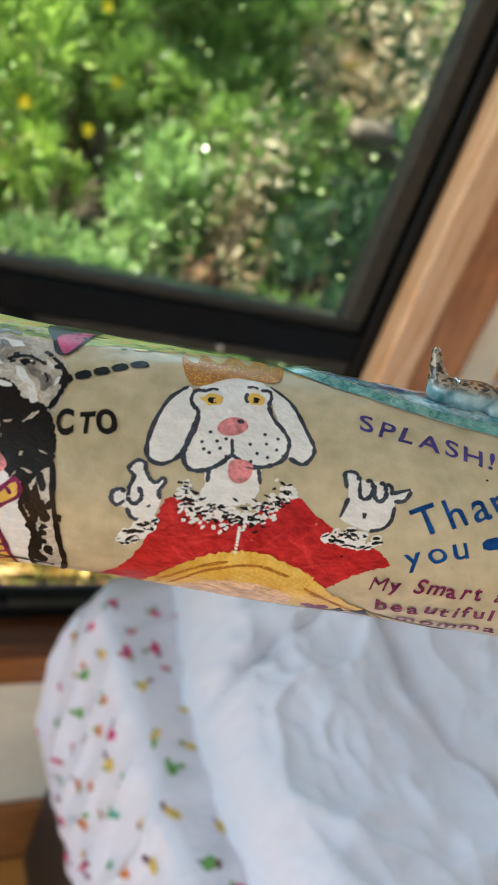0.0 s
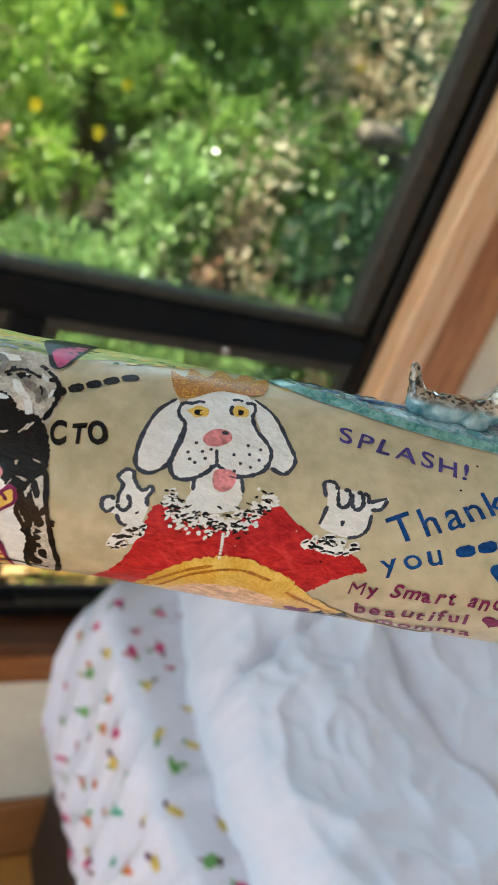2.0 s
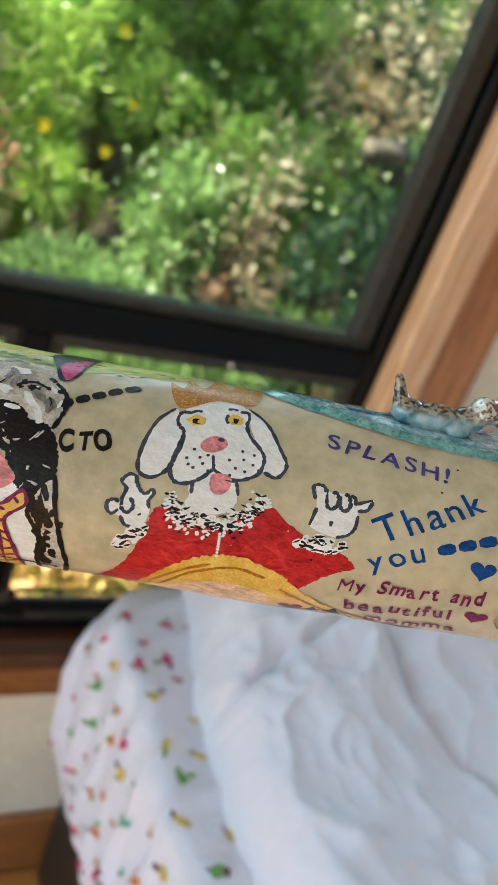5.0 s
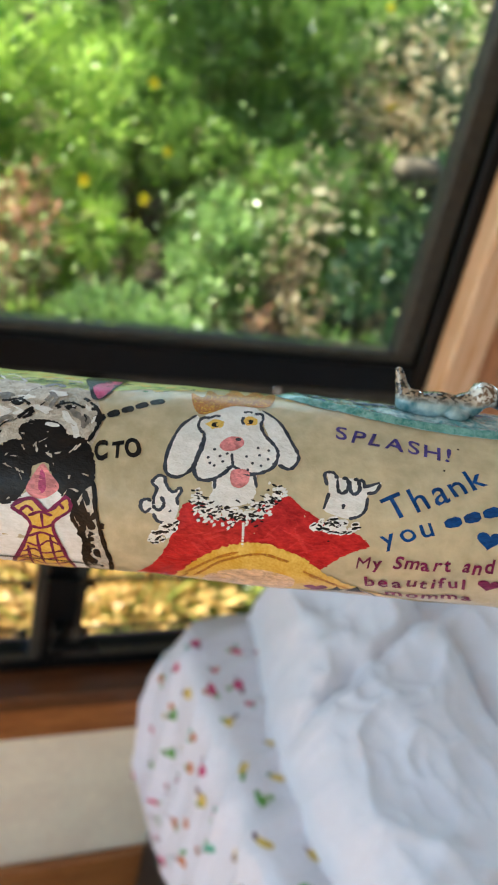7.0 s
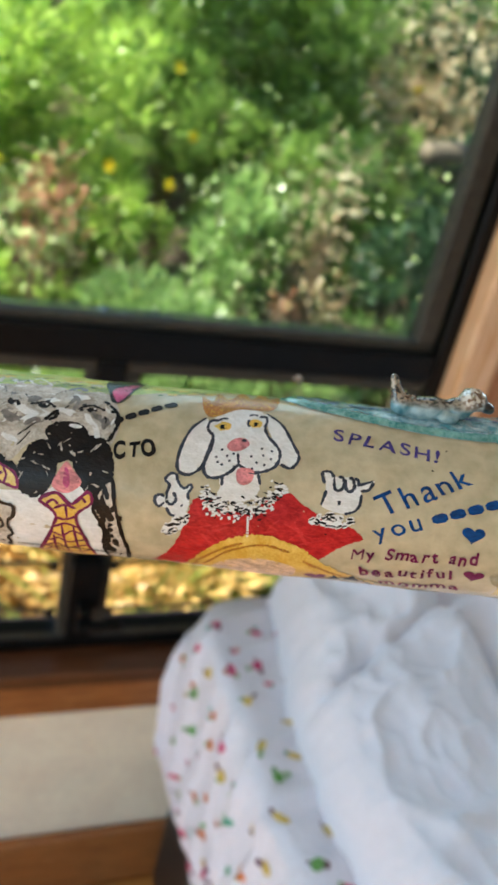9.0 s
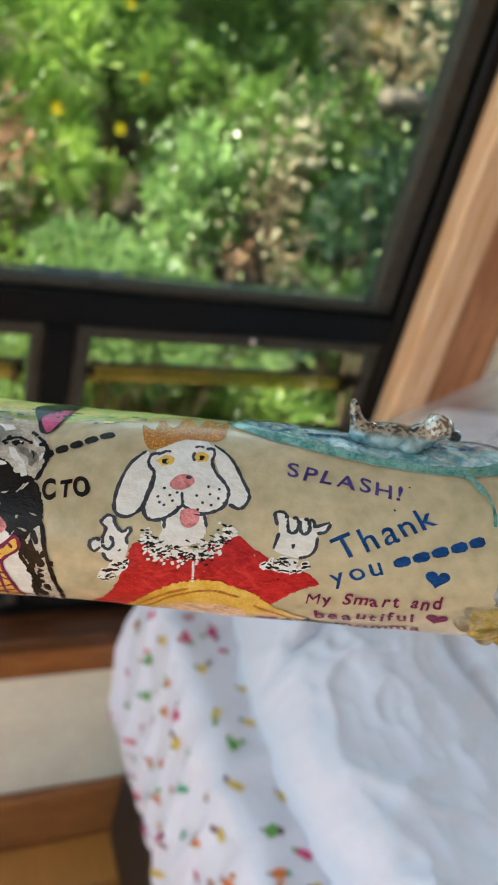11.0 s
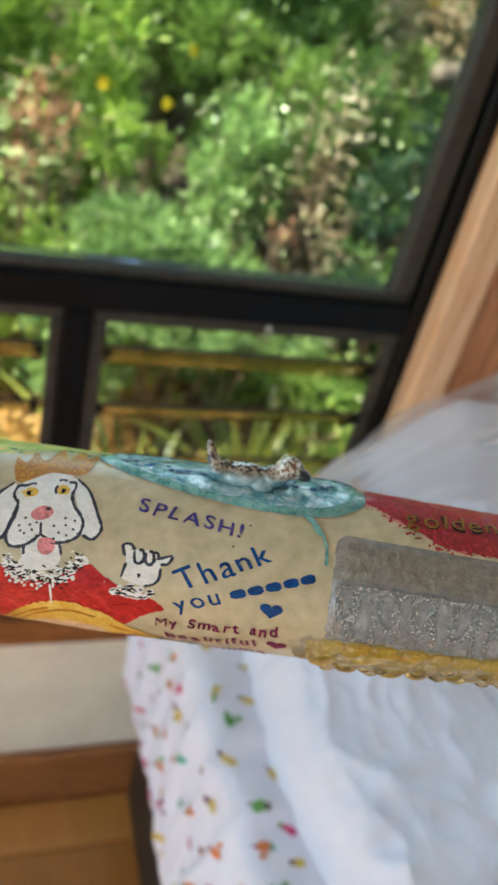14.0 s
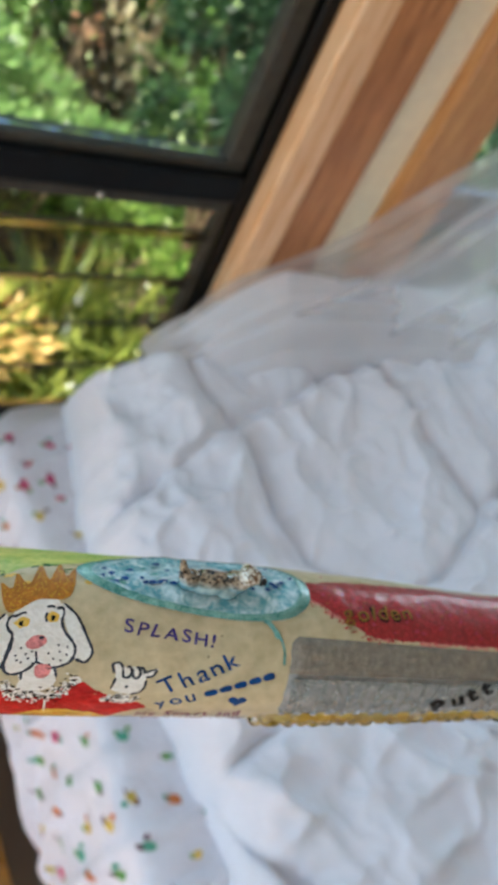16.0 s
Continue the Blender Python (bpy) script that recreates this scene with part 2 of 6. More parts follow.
M["p_resin"] = material("blue_grey_resin", (0.20, 0.22, 0.228), 0.2, 90, 0.2, 0.35, coat=0.8, second=(0.37, 0.395, 0.40), distort=1.0)
M["p_clay"] = material("silver_grey_clay", (0.245, 0.238, 0.21), 0.26, 300, 0.25, 0.6, metal=0.35, coat=0.3)
M["p_redglit"] = glitter("red_glitter", (0.26, 0.008, 0.012), (0.50, 0.035, 0.05), density=0.16, metal=0.4, cell=1500)
M["p_bronze"] = material("bronze_ink", (0.26, 0.16, 0.03), 0.3, 200, 0.3, 0.2, metal=0.6)
M["figurine"] = material("glazed_clay_figurine", (0.03, 0.15, 0.19), 0.16, 90, 0.3, 0.15, coat=1.0, second=(0.40, 0.55, 0.58), distort=0.3, fine=2.5)
M["gem_amber"] = material("amber_resin_gem", (0.90, 0.72, 0.20), 0.0, 60, 0.15, 0.0, coat=0.0, transmission=1.0, objrand=True, second=(0.90, 0.84, 0.50), ior=1.5)
M["gem_clear"] = material("clear_resin_gem", (0.90, 0.88, 0.80), 0.0, 60, 0.05, 0.0, coat=0.0, transmission=1.0, ior=1.5)
M["amber_bed"] = material("amber_resin_layer", (0.60, 0.46, 0.13), 0.12, 120, 0.3, 0.5, coat=0.8, second=(0.84, 0.74, 0.42), distort=1.0)
M["p_redpink"] = material("pink_wash", (0.50, 0.10, 0.11), 0.4, 120, 0.3, 0.2, coat=0.2, second=(0.62, 0.36, 0.27))


# ---------- mesh helpers ----------
def part(name, bm, mat, parent=None, label="", smooth=True):
    me = bpy.data.meshes.new(name)
    if isinstance(bm, tuple):
        me.from_pydata(*bm)
    else:
        bm.to_mesh(me)
        bm.free()
    for m in (mat if isinstance(mat, (list, tuple)) else [mat]):
        me.materials.append(m)
    if smooth:
        me.polygons.foreach_set("use_smooth", [True] * len(me.polygons))
    ob = new(name, me)
    ob.parent = parent
    return tagged(ob, label) if label else ob


def thing(name, label, category, group="", kind="", at=(0, 0, 0)):
    ob = new(name)
    ob.location = at
    ob.empty_display_size = 0.05
    bpy.context.view_layer.update()
    return tagged(ob, label, category, group, kind)


def box(lo, hi, bevel=0.003, origin=(0, 0, 0), seg=1):
    bm = bmesh.new()
    bmesh.ops.create_cube(bm, size=1)
    lo, hi, o = Vector(lo), Vector(hi), Vector(origin)
    for v in bm.verts:
        v.co = Vector([lo[i] + (v.co[i] + 0.5) * (hi[i] - lo[i]) for i in range(3)]) - o
    if bevel:
        bmesh.ops.bevel(bm, geom=list(bm.edges), offset=bevel, segments=seg, affect="EDGES", profile=0.5)
    return bm


def grid(fn, nu, nv, close_u=False):
    """A sheet of nu x nv points from fn(u, v), u and v from 0 to 1."""
    vs = [fn(i / (nu - (0 if close_u else 1)), j / (nv - 1)) for j in range(nv) for i in range(nu)]
    fs = []
    for j in range(nv - 1):
        for i in range(nu if close_u else nu - 1):
            k = (i + 1) % nu
            fs.append((j * nu + i, j * nu + k, (j + 1) * nu + k, (j + 1) * nu + i))
    return vs, [], fs


def smooth_path(pts, n=6):
    """An open smooth curve through points in space."""
    pts = [Vector(p) for p in pts]
    ext, out = [2 * pts[0] - pts[1], *pts, 2 * pts[-1] - pts[-2]], []
    for i in range(1, len(ext) - 2):
        p0, p1, p2, p3 = ext[i - 1:i + 3]
        for j in range(n):
            t = j / n
            out.append(0.5 * (2 * p1 + (p2 - p0) * t + (2 * p0 - 5 * p1 + 4 * p2 - p3) * t * t + (3 * p1 - p0 - 3 * p2 + p3) * t ** 3))
    return out + [pts[-1]]


def fbm(x, y, z=0.0, oct=3):
    return noise.fractal(Vector((x, y, z)), 1.0, 2.0, oct)


# ---------- room ----------
W0, W1 = 1.0, 1.16          # window wall, inner and outer face
SILL, TOP = 0.690, 2.45
X0, X1 = -1.75, 0.872       # first window opening
X2, X3 = 1.27, 2.75         # second window opening

wall = tagged(new("wall_north"), "cream plaster wall below and between timber-trimmed windows", "wall", kind="structure")
for lo, hi in (((-2.2, W0, 0), (3.1, W1, 0.565)), ((-2.2, W0, 0.565), (X0 - 0.1, W1, 2.75)), ((X1 + 0.172, W0, 0.565), (X2 - 0.10, W1, 2.75)),
               ((X3 + 0.1, W0, 0.565), (3.1, W1, 2.75)), ((X0 - 0.1, W0, TOP), (X1 + 0.172, W1, 2.75)), ((X2 - 0.124, W0, TOP), (X3 + 0.1, W1, 2.75))):
    part("wall_panel", box(lo, hi, 0), M["plaster"], wall, smooth=False)

floor_ob = tagged(new("floor"), "polished honey timber floorboards", "floor", kind="structure")
part("subfloor", box((-2.2, -3.6, -0.12), (3.1, 1.0, -0.02), 0), M["timber_brown"], floor_ob, smooth=False)
for side, lo, hi in (("wall_west", (-2.3, -3.6, 0), (-2.2, 1.16, 0.5)), ("wall_west", (-2.3, -3.6, 2.4), (-2.2, 1.16, 2.75)), ("wall_west", (-2.3, 0.58, 0.5), (-2.2, 1.16, 2.4)),
                     ("wall_east", (3.1, -3.7, 0), (3.2, 1.16, 2.75)),
                     ("wall_south", (-2.3, -3.7, 0), (3.1, -3.6, 2.75))):
    tagged(part(side, box(lo, hi, 0), M["white_wall"], smooth=False), "plain white painted wall", "wall", kind="structure")
tagged(part("ceiling", box((-2.4, -3.8, 2.75), (3.3, 1.3, 2.87), 0), M["white_wall"], smooth=False), "plain white ceiling with eaves", "ceiling", kind="structure")
tagged(part("baseboard", box((-2.19, 0.975, 0.0), (3.09, 0.998, 0.175), 0.004), M["timber_sill"], smooth=False), "honey timber skirting board along the wall", "baseboard", kind="structure")
BOARD = 0.115
board = box((0, -BOARD / 2 + 0.0012, -0.02), (1, BOARD / 2 - 0.0012, 0.0), 0.0015)
board_mesh = None
for row in range(39):
    x = -2.2
    cut = 0.5 + 0.53 * (row % 3)
    while x < 3.09:
        end = min(x + cut, 3.1)
        cut = 1.8
        if board_mesh is None:
            o = part("board", board, M["floor_wood"], floor_ob, smooth=False)
            board_mesh = o.data
        else:
            o = new("board", board_mesh)
            o.parent = floor_ob
        o.location, o.scale = (x, 0.915 - row * BOARD, 0), (end - x - 0.002, 1, 1)
        x = end


def trim(name, lo, hi, mat, label):
    return tagged(part(name, box(lo, hi, 0.004), M[mat], smooth=False), label, "window trim", kind="structure")


# timber round the windows
trim("trim", (X1, 0.965, SILL - 0.08), (X1 + 0.066, 1.062, TOP), "timber_pale", "pale honey timber window jamb")
trim("trim", (X1 + 0.04, 1.066, SILL - 0.08), (X1 + 0.172, 1.158, TOP), "black_metal", "black metal flashing outside the window")
trim("trim", (X1 + 0.068, 0.972, SILL - 0.08), (X1 + 0.172, 1.0, TOP + 0.08), "timber_brown", "reddish brown timber window architrave")
trim("trim", (X2 - 0.124, 0.968, SILL - 0.08), (X2 - 0.002, 1.1, TOP + 0.08), "timber", "honey timber window architrave")
trim("trim", (X0 - 0.1, 0.968, SILL - 0.08), (X0 - 0.002, 1.1, TOP + 0.08), "timber", "honey timber window architrave")
# Shade on this sill board is painted into its timber tone.
trim("trim", (X0 - 0.1, 0.945, 0.655), (X1 + 0.168, 1.10, SILL - 0.002), "timber_shade_toned", "timber window sill board, dark brown in tone")
trim("trim", (X0 - 0.1, 0.97, 0.560), (X1 + 0.168, 0.998, 0.653), "timber_sill", "honey brown timber apron under the sill")
trim("trim", (X2 - 0.1, 0.95, 0.56), (X3 + 0.1, 1.158, SILL - 0.002), "timber_brown", "timber window sill board, dark brown in tone")
trim("trim", (X0 - 0.1, 0.97, TOP), (X1 + 0.066, 1.0, TOP + 0.08), "timber", "honey timber head trim")
trim("trim", (X2 - 0.1, 0.97, TOP + 0.002), (X3 + 0.1, 1.0, TOP + 0.082), "timber", "honey timber head trim")


def bars(parent, name, lo, hi, mat):
    return part(name, box(lo, hi, 0.003), M[mat], parent, smooth=False)


def window(name, xa, xb, mullions, louvres):
    w = tagged(new(name), "black aluminium window, fixed pane above open glass louvres", "window", kind="structure")
    ya, yb = 1.005, 1.065
    bars(w, "window_frame", (xa, ya, SILL), (xb, yb, SILL + 0.022), "black_metal")
    bars(w, "window_frame", (xa, ya, TOP - 0.05), (xb, yb, TOP), "black_metal")
    bars(w, "window_frame", (xa, ya, SILL + 0.022), (xa + 0.032, yb, TOP - 0.05), "black_metal")
    bars(w, "window_frame", (xb - 0.026, ya, SILL + 0.022), (xb, ya + 0.030, TOP - 0.05), "black_metal")
    bars(w, "transom", (xa + 0.032, ya - 0.004, 1.262), (xb - 0.032, yb, 1.312), "black_metal")
    bars(w, "glazing_bead", (xa + 0.032, ya + 0.012, 1.312), (xb - 0.032, yb, 1.326), "bronze_metal")
    bars(w, "glazing_bead", (xb - 0.068, ya + 0.012, 1.326), (xb - 0.032, yb - 0.012, TOP - 0.05), "bronze_metal")
    pane = part("pane", box((xa + 0.03, 1.034, 1.33), (xb - 0.04, 1.040, TOP - 0.05), 0), M["glass"], w, smooth=False)
    pane.visible_shadow = False
    edges = [xa + 0.032, *mullions, xb - 0.032]
    for mx in mullions:
        bars(w, "mullion", (mx - 0.021, ya - 0.002, SILL + 0.022), (mx + 0.021, yb, 1.262), "black_metal")
    if not louvres:
        return w
    blade = None
    for i in range(len(edges) - 1):
        a, b = edges[i] + (0.021 if i else 0), edges[i + 1] - (0.021 if i < len(edges) - 2 else 0)
        for lo, hi in (((a, ya + 0.004, 1.24), (b, yb - 0.01, 1.262)), ((a, ya + 0.004, SILL + 0.022), (b, ya + 0.02, SILL + 0.030)),
                       ((a, ya + 0.004, SILL + 0.022), (a + 0.024, yb - 0.01, 1.24)), ((b - 0.018, ya + 0.004, SILL + 0.022), (b, ya + 0.026, 1.24))):
            bars(w, "louvre_frame", lo, hi, "bronze_metal")
        for j in range(5):
            z = 1.168 - 0.104 * j
            bm = box((-0.5 * (b - a) + 0.024, -0.056, -0.003), (0.5 * (b - a) - 0.024, 0.056, 0.003), 0.001)
            o = part("louvre_blade", bm, M["louvre_glass"], w, smooth=False)
            o.matrix_basis = pose((a + b) / 2, 1.04, z, -43)
            e = part("blade_edge", box((-0.5 * (b - a) + 0.024, -0.0585, -0.003), (0.5 * (b - a) - 0.024, -0.0565, 0.003), 0), M["bronze_metal"], o, smooth=False)
            for end in (a + 0.024, b - 0.036):
                c = part("blade_clip", box((0, -0.03, -0.006), (0.012, 0.03, 0.006), 0.002), M["black_metal"], w, smooth=False)
                c.matrix_basis = pose(end, 1.03, z, -43)
    return w


win = window("window_1", X0, X1, [-1.05, -0.38, 0.302], True)
window("window_2", X2, X3, [], False)


def knob(x, z, r):
    bm = bmesh.new()
    bmesh.ops.create_uvsphere(bm, u_segments=14, v_segments=8, radius=r)
    for v in bm.verts:
        v.co = Vector((x + v.co.x, 1.0 + v.co.y * 0.7 - 0.004, z + v.co.z))
    return bm


part("knob", knob(0.597, 1.258, 0.0065), M["steel"], win, "small bright metal knob")
lever = bmesh.new()
for lo, hi in (((0.275, 0.985, 0.80), (0.33, 1.005, 0.90)), ((0.29, 0.955, 0.79), (0.31, 0.987, 0.82)), ((0.285, 0.94, 0.785), (0.365, 0.957, 0.80))):
    b2 = box(lo, hi, 0.003)
    tmp = bpy.data.meshes.new("tmp")
    b2.to_mesh(tmp)
    b2.free()
    lever.from_mesh(tmp)
    bpy.data.meshes.remove(tmp)
part("lever", lever, M["black_metal"], win, "black louvre lever", smooth=False)

# ---------- bed ----------
BEDX = -0.03
BX, BY0, BY1, BTOP = 0.50, -0.75, 0.955, 0.855
bed = thing("bed", "dark brown leather bed frame pushed against the window wall", "bed", at=(BEDX, 0, 0))
part("base_body", box((0.555, BY0 + 0.04, 0.03), (2.58, BY1, 0.445), 0.02, seg=3), M["leather"], bed)
part("top_piping", box((0.550, BY0 + 0.036, 0.428), (2.584, BY1 + 0.002, 0.44), 0.005, seg=2), M["leather"], bed)
for x in (0.68, 2.45):
    for y in (-0.6, 0.85):
        part("foot", box((x - 0.03, y - 0.03, 0.0), (x + 0.03, y + 0.03, 0.035), 0.006), M["black_metal"], bed, smooth=False)


def pleat(y, t):
    return y * 66 + t * 5.0 + 4.0 * fbm(y * 3, t * 1.3, 6.0)


def top_z(y, q):
    """Height of the sheet on top of the mattress, q from its edge inwards."""
    return BTOP + 0.012 * math.sin(q * 3) + 0.010 * max(0, math.sin(pleat(y, -1.6 * q))) ** 1.5 * (1 - 0.6 * q) + 0.004 * fbm(y * 12, q * 9, 3.0)


def foot_face(y, z):
    """x of the sheet that hangs over the foot of the mattress."""
    t = (z - 0.42) / (BTOP - 0.42)
    x = BX + (0.075 if t < 0.5 else 0.03) * (1 - math.sin(math.pi * min(max(t, 0), 1)) ** 0.6) - 0.012
    x -= 0.027 * max(0, math.sin(pleat(y, 1 - t))) ** 1.5 * (0.7 + 0.6 * fbm(y * 4, z * 2, 9.0)) * (0.45 + 0.55 * math.sin(math.pi * min(max(t, 0.0), 1.0)))
    x -= 0.010 * fbm(y * 7, z * 9, 3.0)
    return x


def sheet_point(u, v):
    y = BY0 + (BY1 - BY0 - 0.005) * u
    e = min(1.0, (BY1 - y) / 0.09)
    if v < 0.72:
        z = 0.441 + (BTOP - 0.441) * (v / 0.72) + 0.012 * abs(fbm(y * 6, 1.0, 2.0)) * (1 - v / 0.72)
        x = foot_face(y, z)
    else:
        q = (v - 0.72) / 0.28
        z = top_z(y, q)
        x = foot_face(y, BTOP) + q * 0.45
    round_off = (1 - e) ** 2
    return (x + 0.05 * round_off, y, z - 0.02 * round_off * (v > 0.6))


mattress = thing("mattress", "thick mattress wearing a white fitted sheet printed with small fruit", "mattress", at=(BEDX, 0, 0))
part("mattress_core", box((BX + 0.09, BY0, 0.447), (2.56, BY1 - 0.01, BTOP - 0.012), 0.05, seg=4), M["sheet"], mattress)
part("fitted_sheet", grid(sheet_point, 420, 64), M["sheet"], mattress, "white cotton fitted sheet with wrinkles")

# printed fruit motifs on the sheet: blob, stalk and leaf
PRINT = [material("print_" + n, c, 0.85, 60, 0.2, 0.1) for n, c in
         (("pink", (0.56, 0.06, 0.17)), ("orange", (0.56, 0.17, 0.05)), ("yellow", (0.62, 0.45, 0.10)), ("green", (0.14, 0.33, 0.09)), ("plum", (0.12, 0.03, 0.07)), ("teal", (0.10, 0.36, 0.26)))]
rng = random.Random(11)


def fruit_print():
    vs, fs, mi = [], [], []

    def surface(y, l):
        if l < 0.43:
            return (foot_face(y, 0.42 + l) - 0.0022, y, 0.42 + l)
        return (foot_face(y, BTOP) + l - 0.435, y, top_z(y, (l - 0.435) / 0.45) + 0.0025)

    def blob(cy, cl, ry, rz, ang, m):
        k0 = len(vs)
        for i in range(11):
            a = 2 * math.pi * i / 11
            r = 1 + 0.18 * rng.uniform(-1, 1)
            dy, dz = ry * r * math.cos(a), rz * r * math.sin(a)
            vs.append(surface(cy + dy * math.cos(ang) - dz * math.sin(ang), cl + dy * math.sin(ang) + dz * math.cos(ang)))
        fs.append(tuple(range(k0, k0 + 11)))
        mi.append(m)
    for r in range(12):
        n = 27
        for c in range(n):
            y = BY0 + 0.03 + (c + 0.5 * (r % 2) + rng.uniform(-0.22, 0.22)) * (BY1 - BY0 - 0.05) / n
            z = 0.045 + (r + rng.uniform(-0.25, 0.25)) * 0.051
            if y > BY1 - 0.06 or 0.415 < z < 0.445 or z > 0.585:
                continue
            ang, m = 2.36 + rng.uniform(-0.6, 0.6), rng.choice((0, 0, 1, 1, 2, 2, 3, 3, 5))
            s = rng.uniform(0.85, 1.35)
            blob(y, z, 0.0080 * s, 0.0062 * s, ang, m)
            blob(y - 0.010 * s * math.cos(ang), z - 0.010 * s * math.sin(ang), 0.0038 * s, 0.0012 * s, ang + 0.5, 4)
            d = rng.choice((-1, 1))
            blob(y + d * 0.0095 * s * math.cos(ang), z + d * 0.0095 * s * math.sin(ang), 0.0046 * s, 0.0030 * s, ang + 0.8, rng.choice((3, 4, 4, 5)))
            if rng.random() < 0.5:
                blob(y - d * 0.010 * s * math.sin(ang), z + d * 0.012 * s * math.cos(ang), 0.0044 * s, 0.0032 * s, ang - 0.6, rng.choice((3, 4, 5, 1)))
    me = bpy.data.meshes.new("fruit_print")
    me.from_pydata(vs, [], fs)
    for m in PRINT:
        me.materials.append(m)
    me.polygons.foreach_set("material_index", mi)
    ob = new("fruit_print", me)
    ob.parent = mattress
    tagged(ob, "small printed fruit in pink, orange, yellow and green", kind="stuff")


fruit_print()

QUILT = 0.40                # size of a stitched square


def quilt_seam(x, y):
    """Distance to the nearest stitched line each way, in parts of a square."""
    p, q = (x * 0.93 + y * 0.37) / QUILT + 0.35, (-x * 0.37 + y * 0.93) / QUILT + 0.1
    return abs(p - round(p)), abs(q - round(q)), p, q


def duvet_height(x, y):
    wx, wy = x + 0.035 * fbm(x * 4, y * 4, 11.0, 2), y + 0.035 * fbm(x * 4, y * 4, 17.0, 2)
    du, dv, p, q = quilt_seam(wx, wy)
    puff = (1 - math.exp(-du / 0.03)) * (1 - math.exp(-dv / 0.03))
    z = BTOP + 0.050 + 0.036 * puff + max(-0.012, 0.024 * fbm(wx * 3.4, wy * 3.4, 5.0, 2))
    # long soft folds across the squares
    fold = 1 - abs(fbm(wx * 5.2 + wy * 2.6, wy * 3.4 - wx * 1.6, 8.0, 2))
    z += 0.021 * max(0.0, (fold - 0.45) / 0.55) ** 2.0
    crease = 1 - abs(fbm(wx * 8.0 - wy * 4.0, wy * 9.0 + wx * 3.0, 31.0, 2))
    z += 0.009 * max(0.0, (crease - 0.6) / 0.4) ** 2
    wrinkle = 1 - abs(fbm(wx * 15.0 + wy * 6.0, wy * 12.0 - wx * 5.0, 47.0, 2))
    z += 0.0055 * max(0.0, (wrinkle - 0.6) / 0.4) ** 2
    # puckers that run out from the stitching
    z += 0.0035 * math.exp(-du / 0.10) * math.sin(q * 27 + 3 * fbm(x * 5, y * 5, 2.0)) + 0.0035 * math.exp(-dv / 0.10) * math.sin(p * 25 + 3 * fbm(x * 5, y * 5, 4.0))
    z += 0.004 * fbm(wx * 13, wy * 9, 21.0, 2)
    heap = max(0.0, min(1.0, (y - 0.50) / 0.40)) * max(0.0, min(1.0, (x - 0.56) / 0.22))
    z += 0.10 * heap * heap * (3 - 2 * heap) * (1 + 0.25 * fbm(x * 6, 3.0))
    return z


def duvet_point(u, v):
    y = -0.74 + 1.655 * v
    edge = 0.598 + 0.014 * math.sin(y * 9) + 0.012 * fbm(y * 5, 7.0) + max(0.0, (y - 0.72)) * 0.1
    x = edge + (2.50 - edge) * u ** 1.25
    d = min((x - edge) / 0.055, (y + 0.74) / 0.05, (0.915 - y) / 0.06, (2.5 - x) / 0.06)
    d = min(max(d, 0), 1)
    rim = math.sqrt(1 - (1 - d) ** 2)
    return (x, y, (BTOP - 0.002 if u < 0.3 else BTOP + 0.004) * (1 - rim) + duvet_height(x, y) * rim)


duvet = thing("duvet", "rumpled white quilted cotton duvet spread over the mattress", "duvet", at=(BEDX, 0, 0))
part("duvet_cover", grid(duvet_point, 340, 300), M["duvet"], duvet)


def piping(u, v):
    x, y, z = duvet_point(0.0, u)
    a = 2 * math.pi * v
    return (x + 0.0035 * math.cos(a), y, z + 0.004 + 0.0035 * math.sin(a))


part("edge_piping", grid(piping, 120, 8), M["duvet"], duvet, "stitched white edge seam")


def pillow(cx, cy, cz, sx, sy, sz, turn, tilt):
    def fn(u, v):
        a, b = 2 * math.pi * u, math.pi * (v - 0.5)
        ca, sa = math.cos(a), math.sin(a)
        px = math.copysign(abs(ca) ** 0.55, ca) * math.cos(b) ** 0.6
        py = math.copysign(abs(sa) ** 0.55, sa) * math.cos(b) ** 0.6
        puff = max(0.05, (1 - abs(px) ** 3.0) * (1 - abs(py) ** 3.0)) ** 0.45
        w = 0.02 * fbm(px * 3, py * 3, cx)
        return (sx * px, sy * py, sz * math.sin(b) * puff + w)
    o = thing("pillow", "plump white cotton pillow lying on the duvet", "pillow")
    part("pillow_case", grid(fn, 56, 28, True), M["duvet"], o)
    o.matrix_basis = pose(cx, cy, cz, tilt, 0, turn)


pillow(1.86, 0.72, 1.05, 0.30, 0.24, 0.12, 70, 12)

# bed net: gathered at a ring above the bed and spread to the wall side
APEX = Vector((2.15, 0.55, 2.42))
EDGE = [Vector(p) for p in smooth_path([(2.02, 0.60, 2.42), (1.62, 0.82, 1.98), (1.45, 0.90, 1.72), (1.30, 0.92, 1.53), (1.16, 0.93, 1.39), (1.06, 0.935, 1.285), (0.96, 0.94, 1.21), (0.85, 0.94, 1.15), (0.79, 0.94, 1.07), (0.75, 0.93, 0.98)], 6)]
FAR = [Vector(p) for p in smooth_path([(2.28, 0.60, 2.42), (2.30, 0.75, 2.0), (2.35, 0.85, 1.6), (2.42, 0.92, 1.25), (2.5, 0.93, 1.0)], 6)]


def along(curve, v):
    i = v * (len(curve) - 1)
    k = min(int(i), len(curve) - 2)
    return curve[k].lerp(curve[k + 1], i - k)


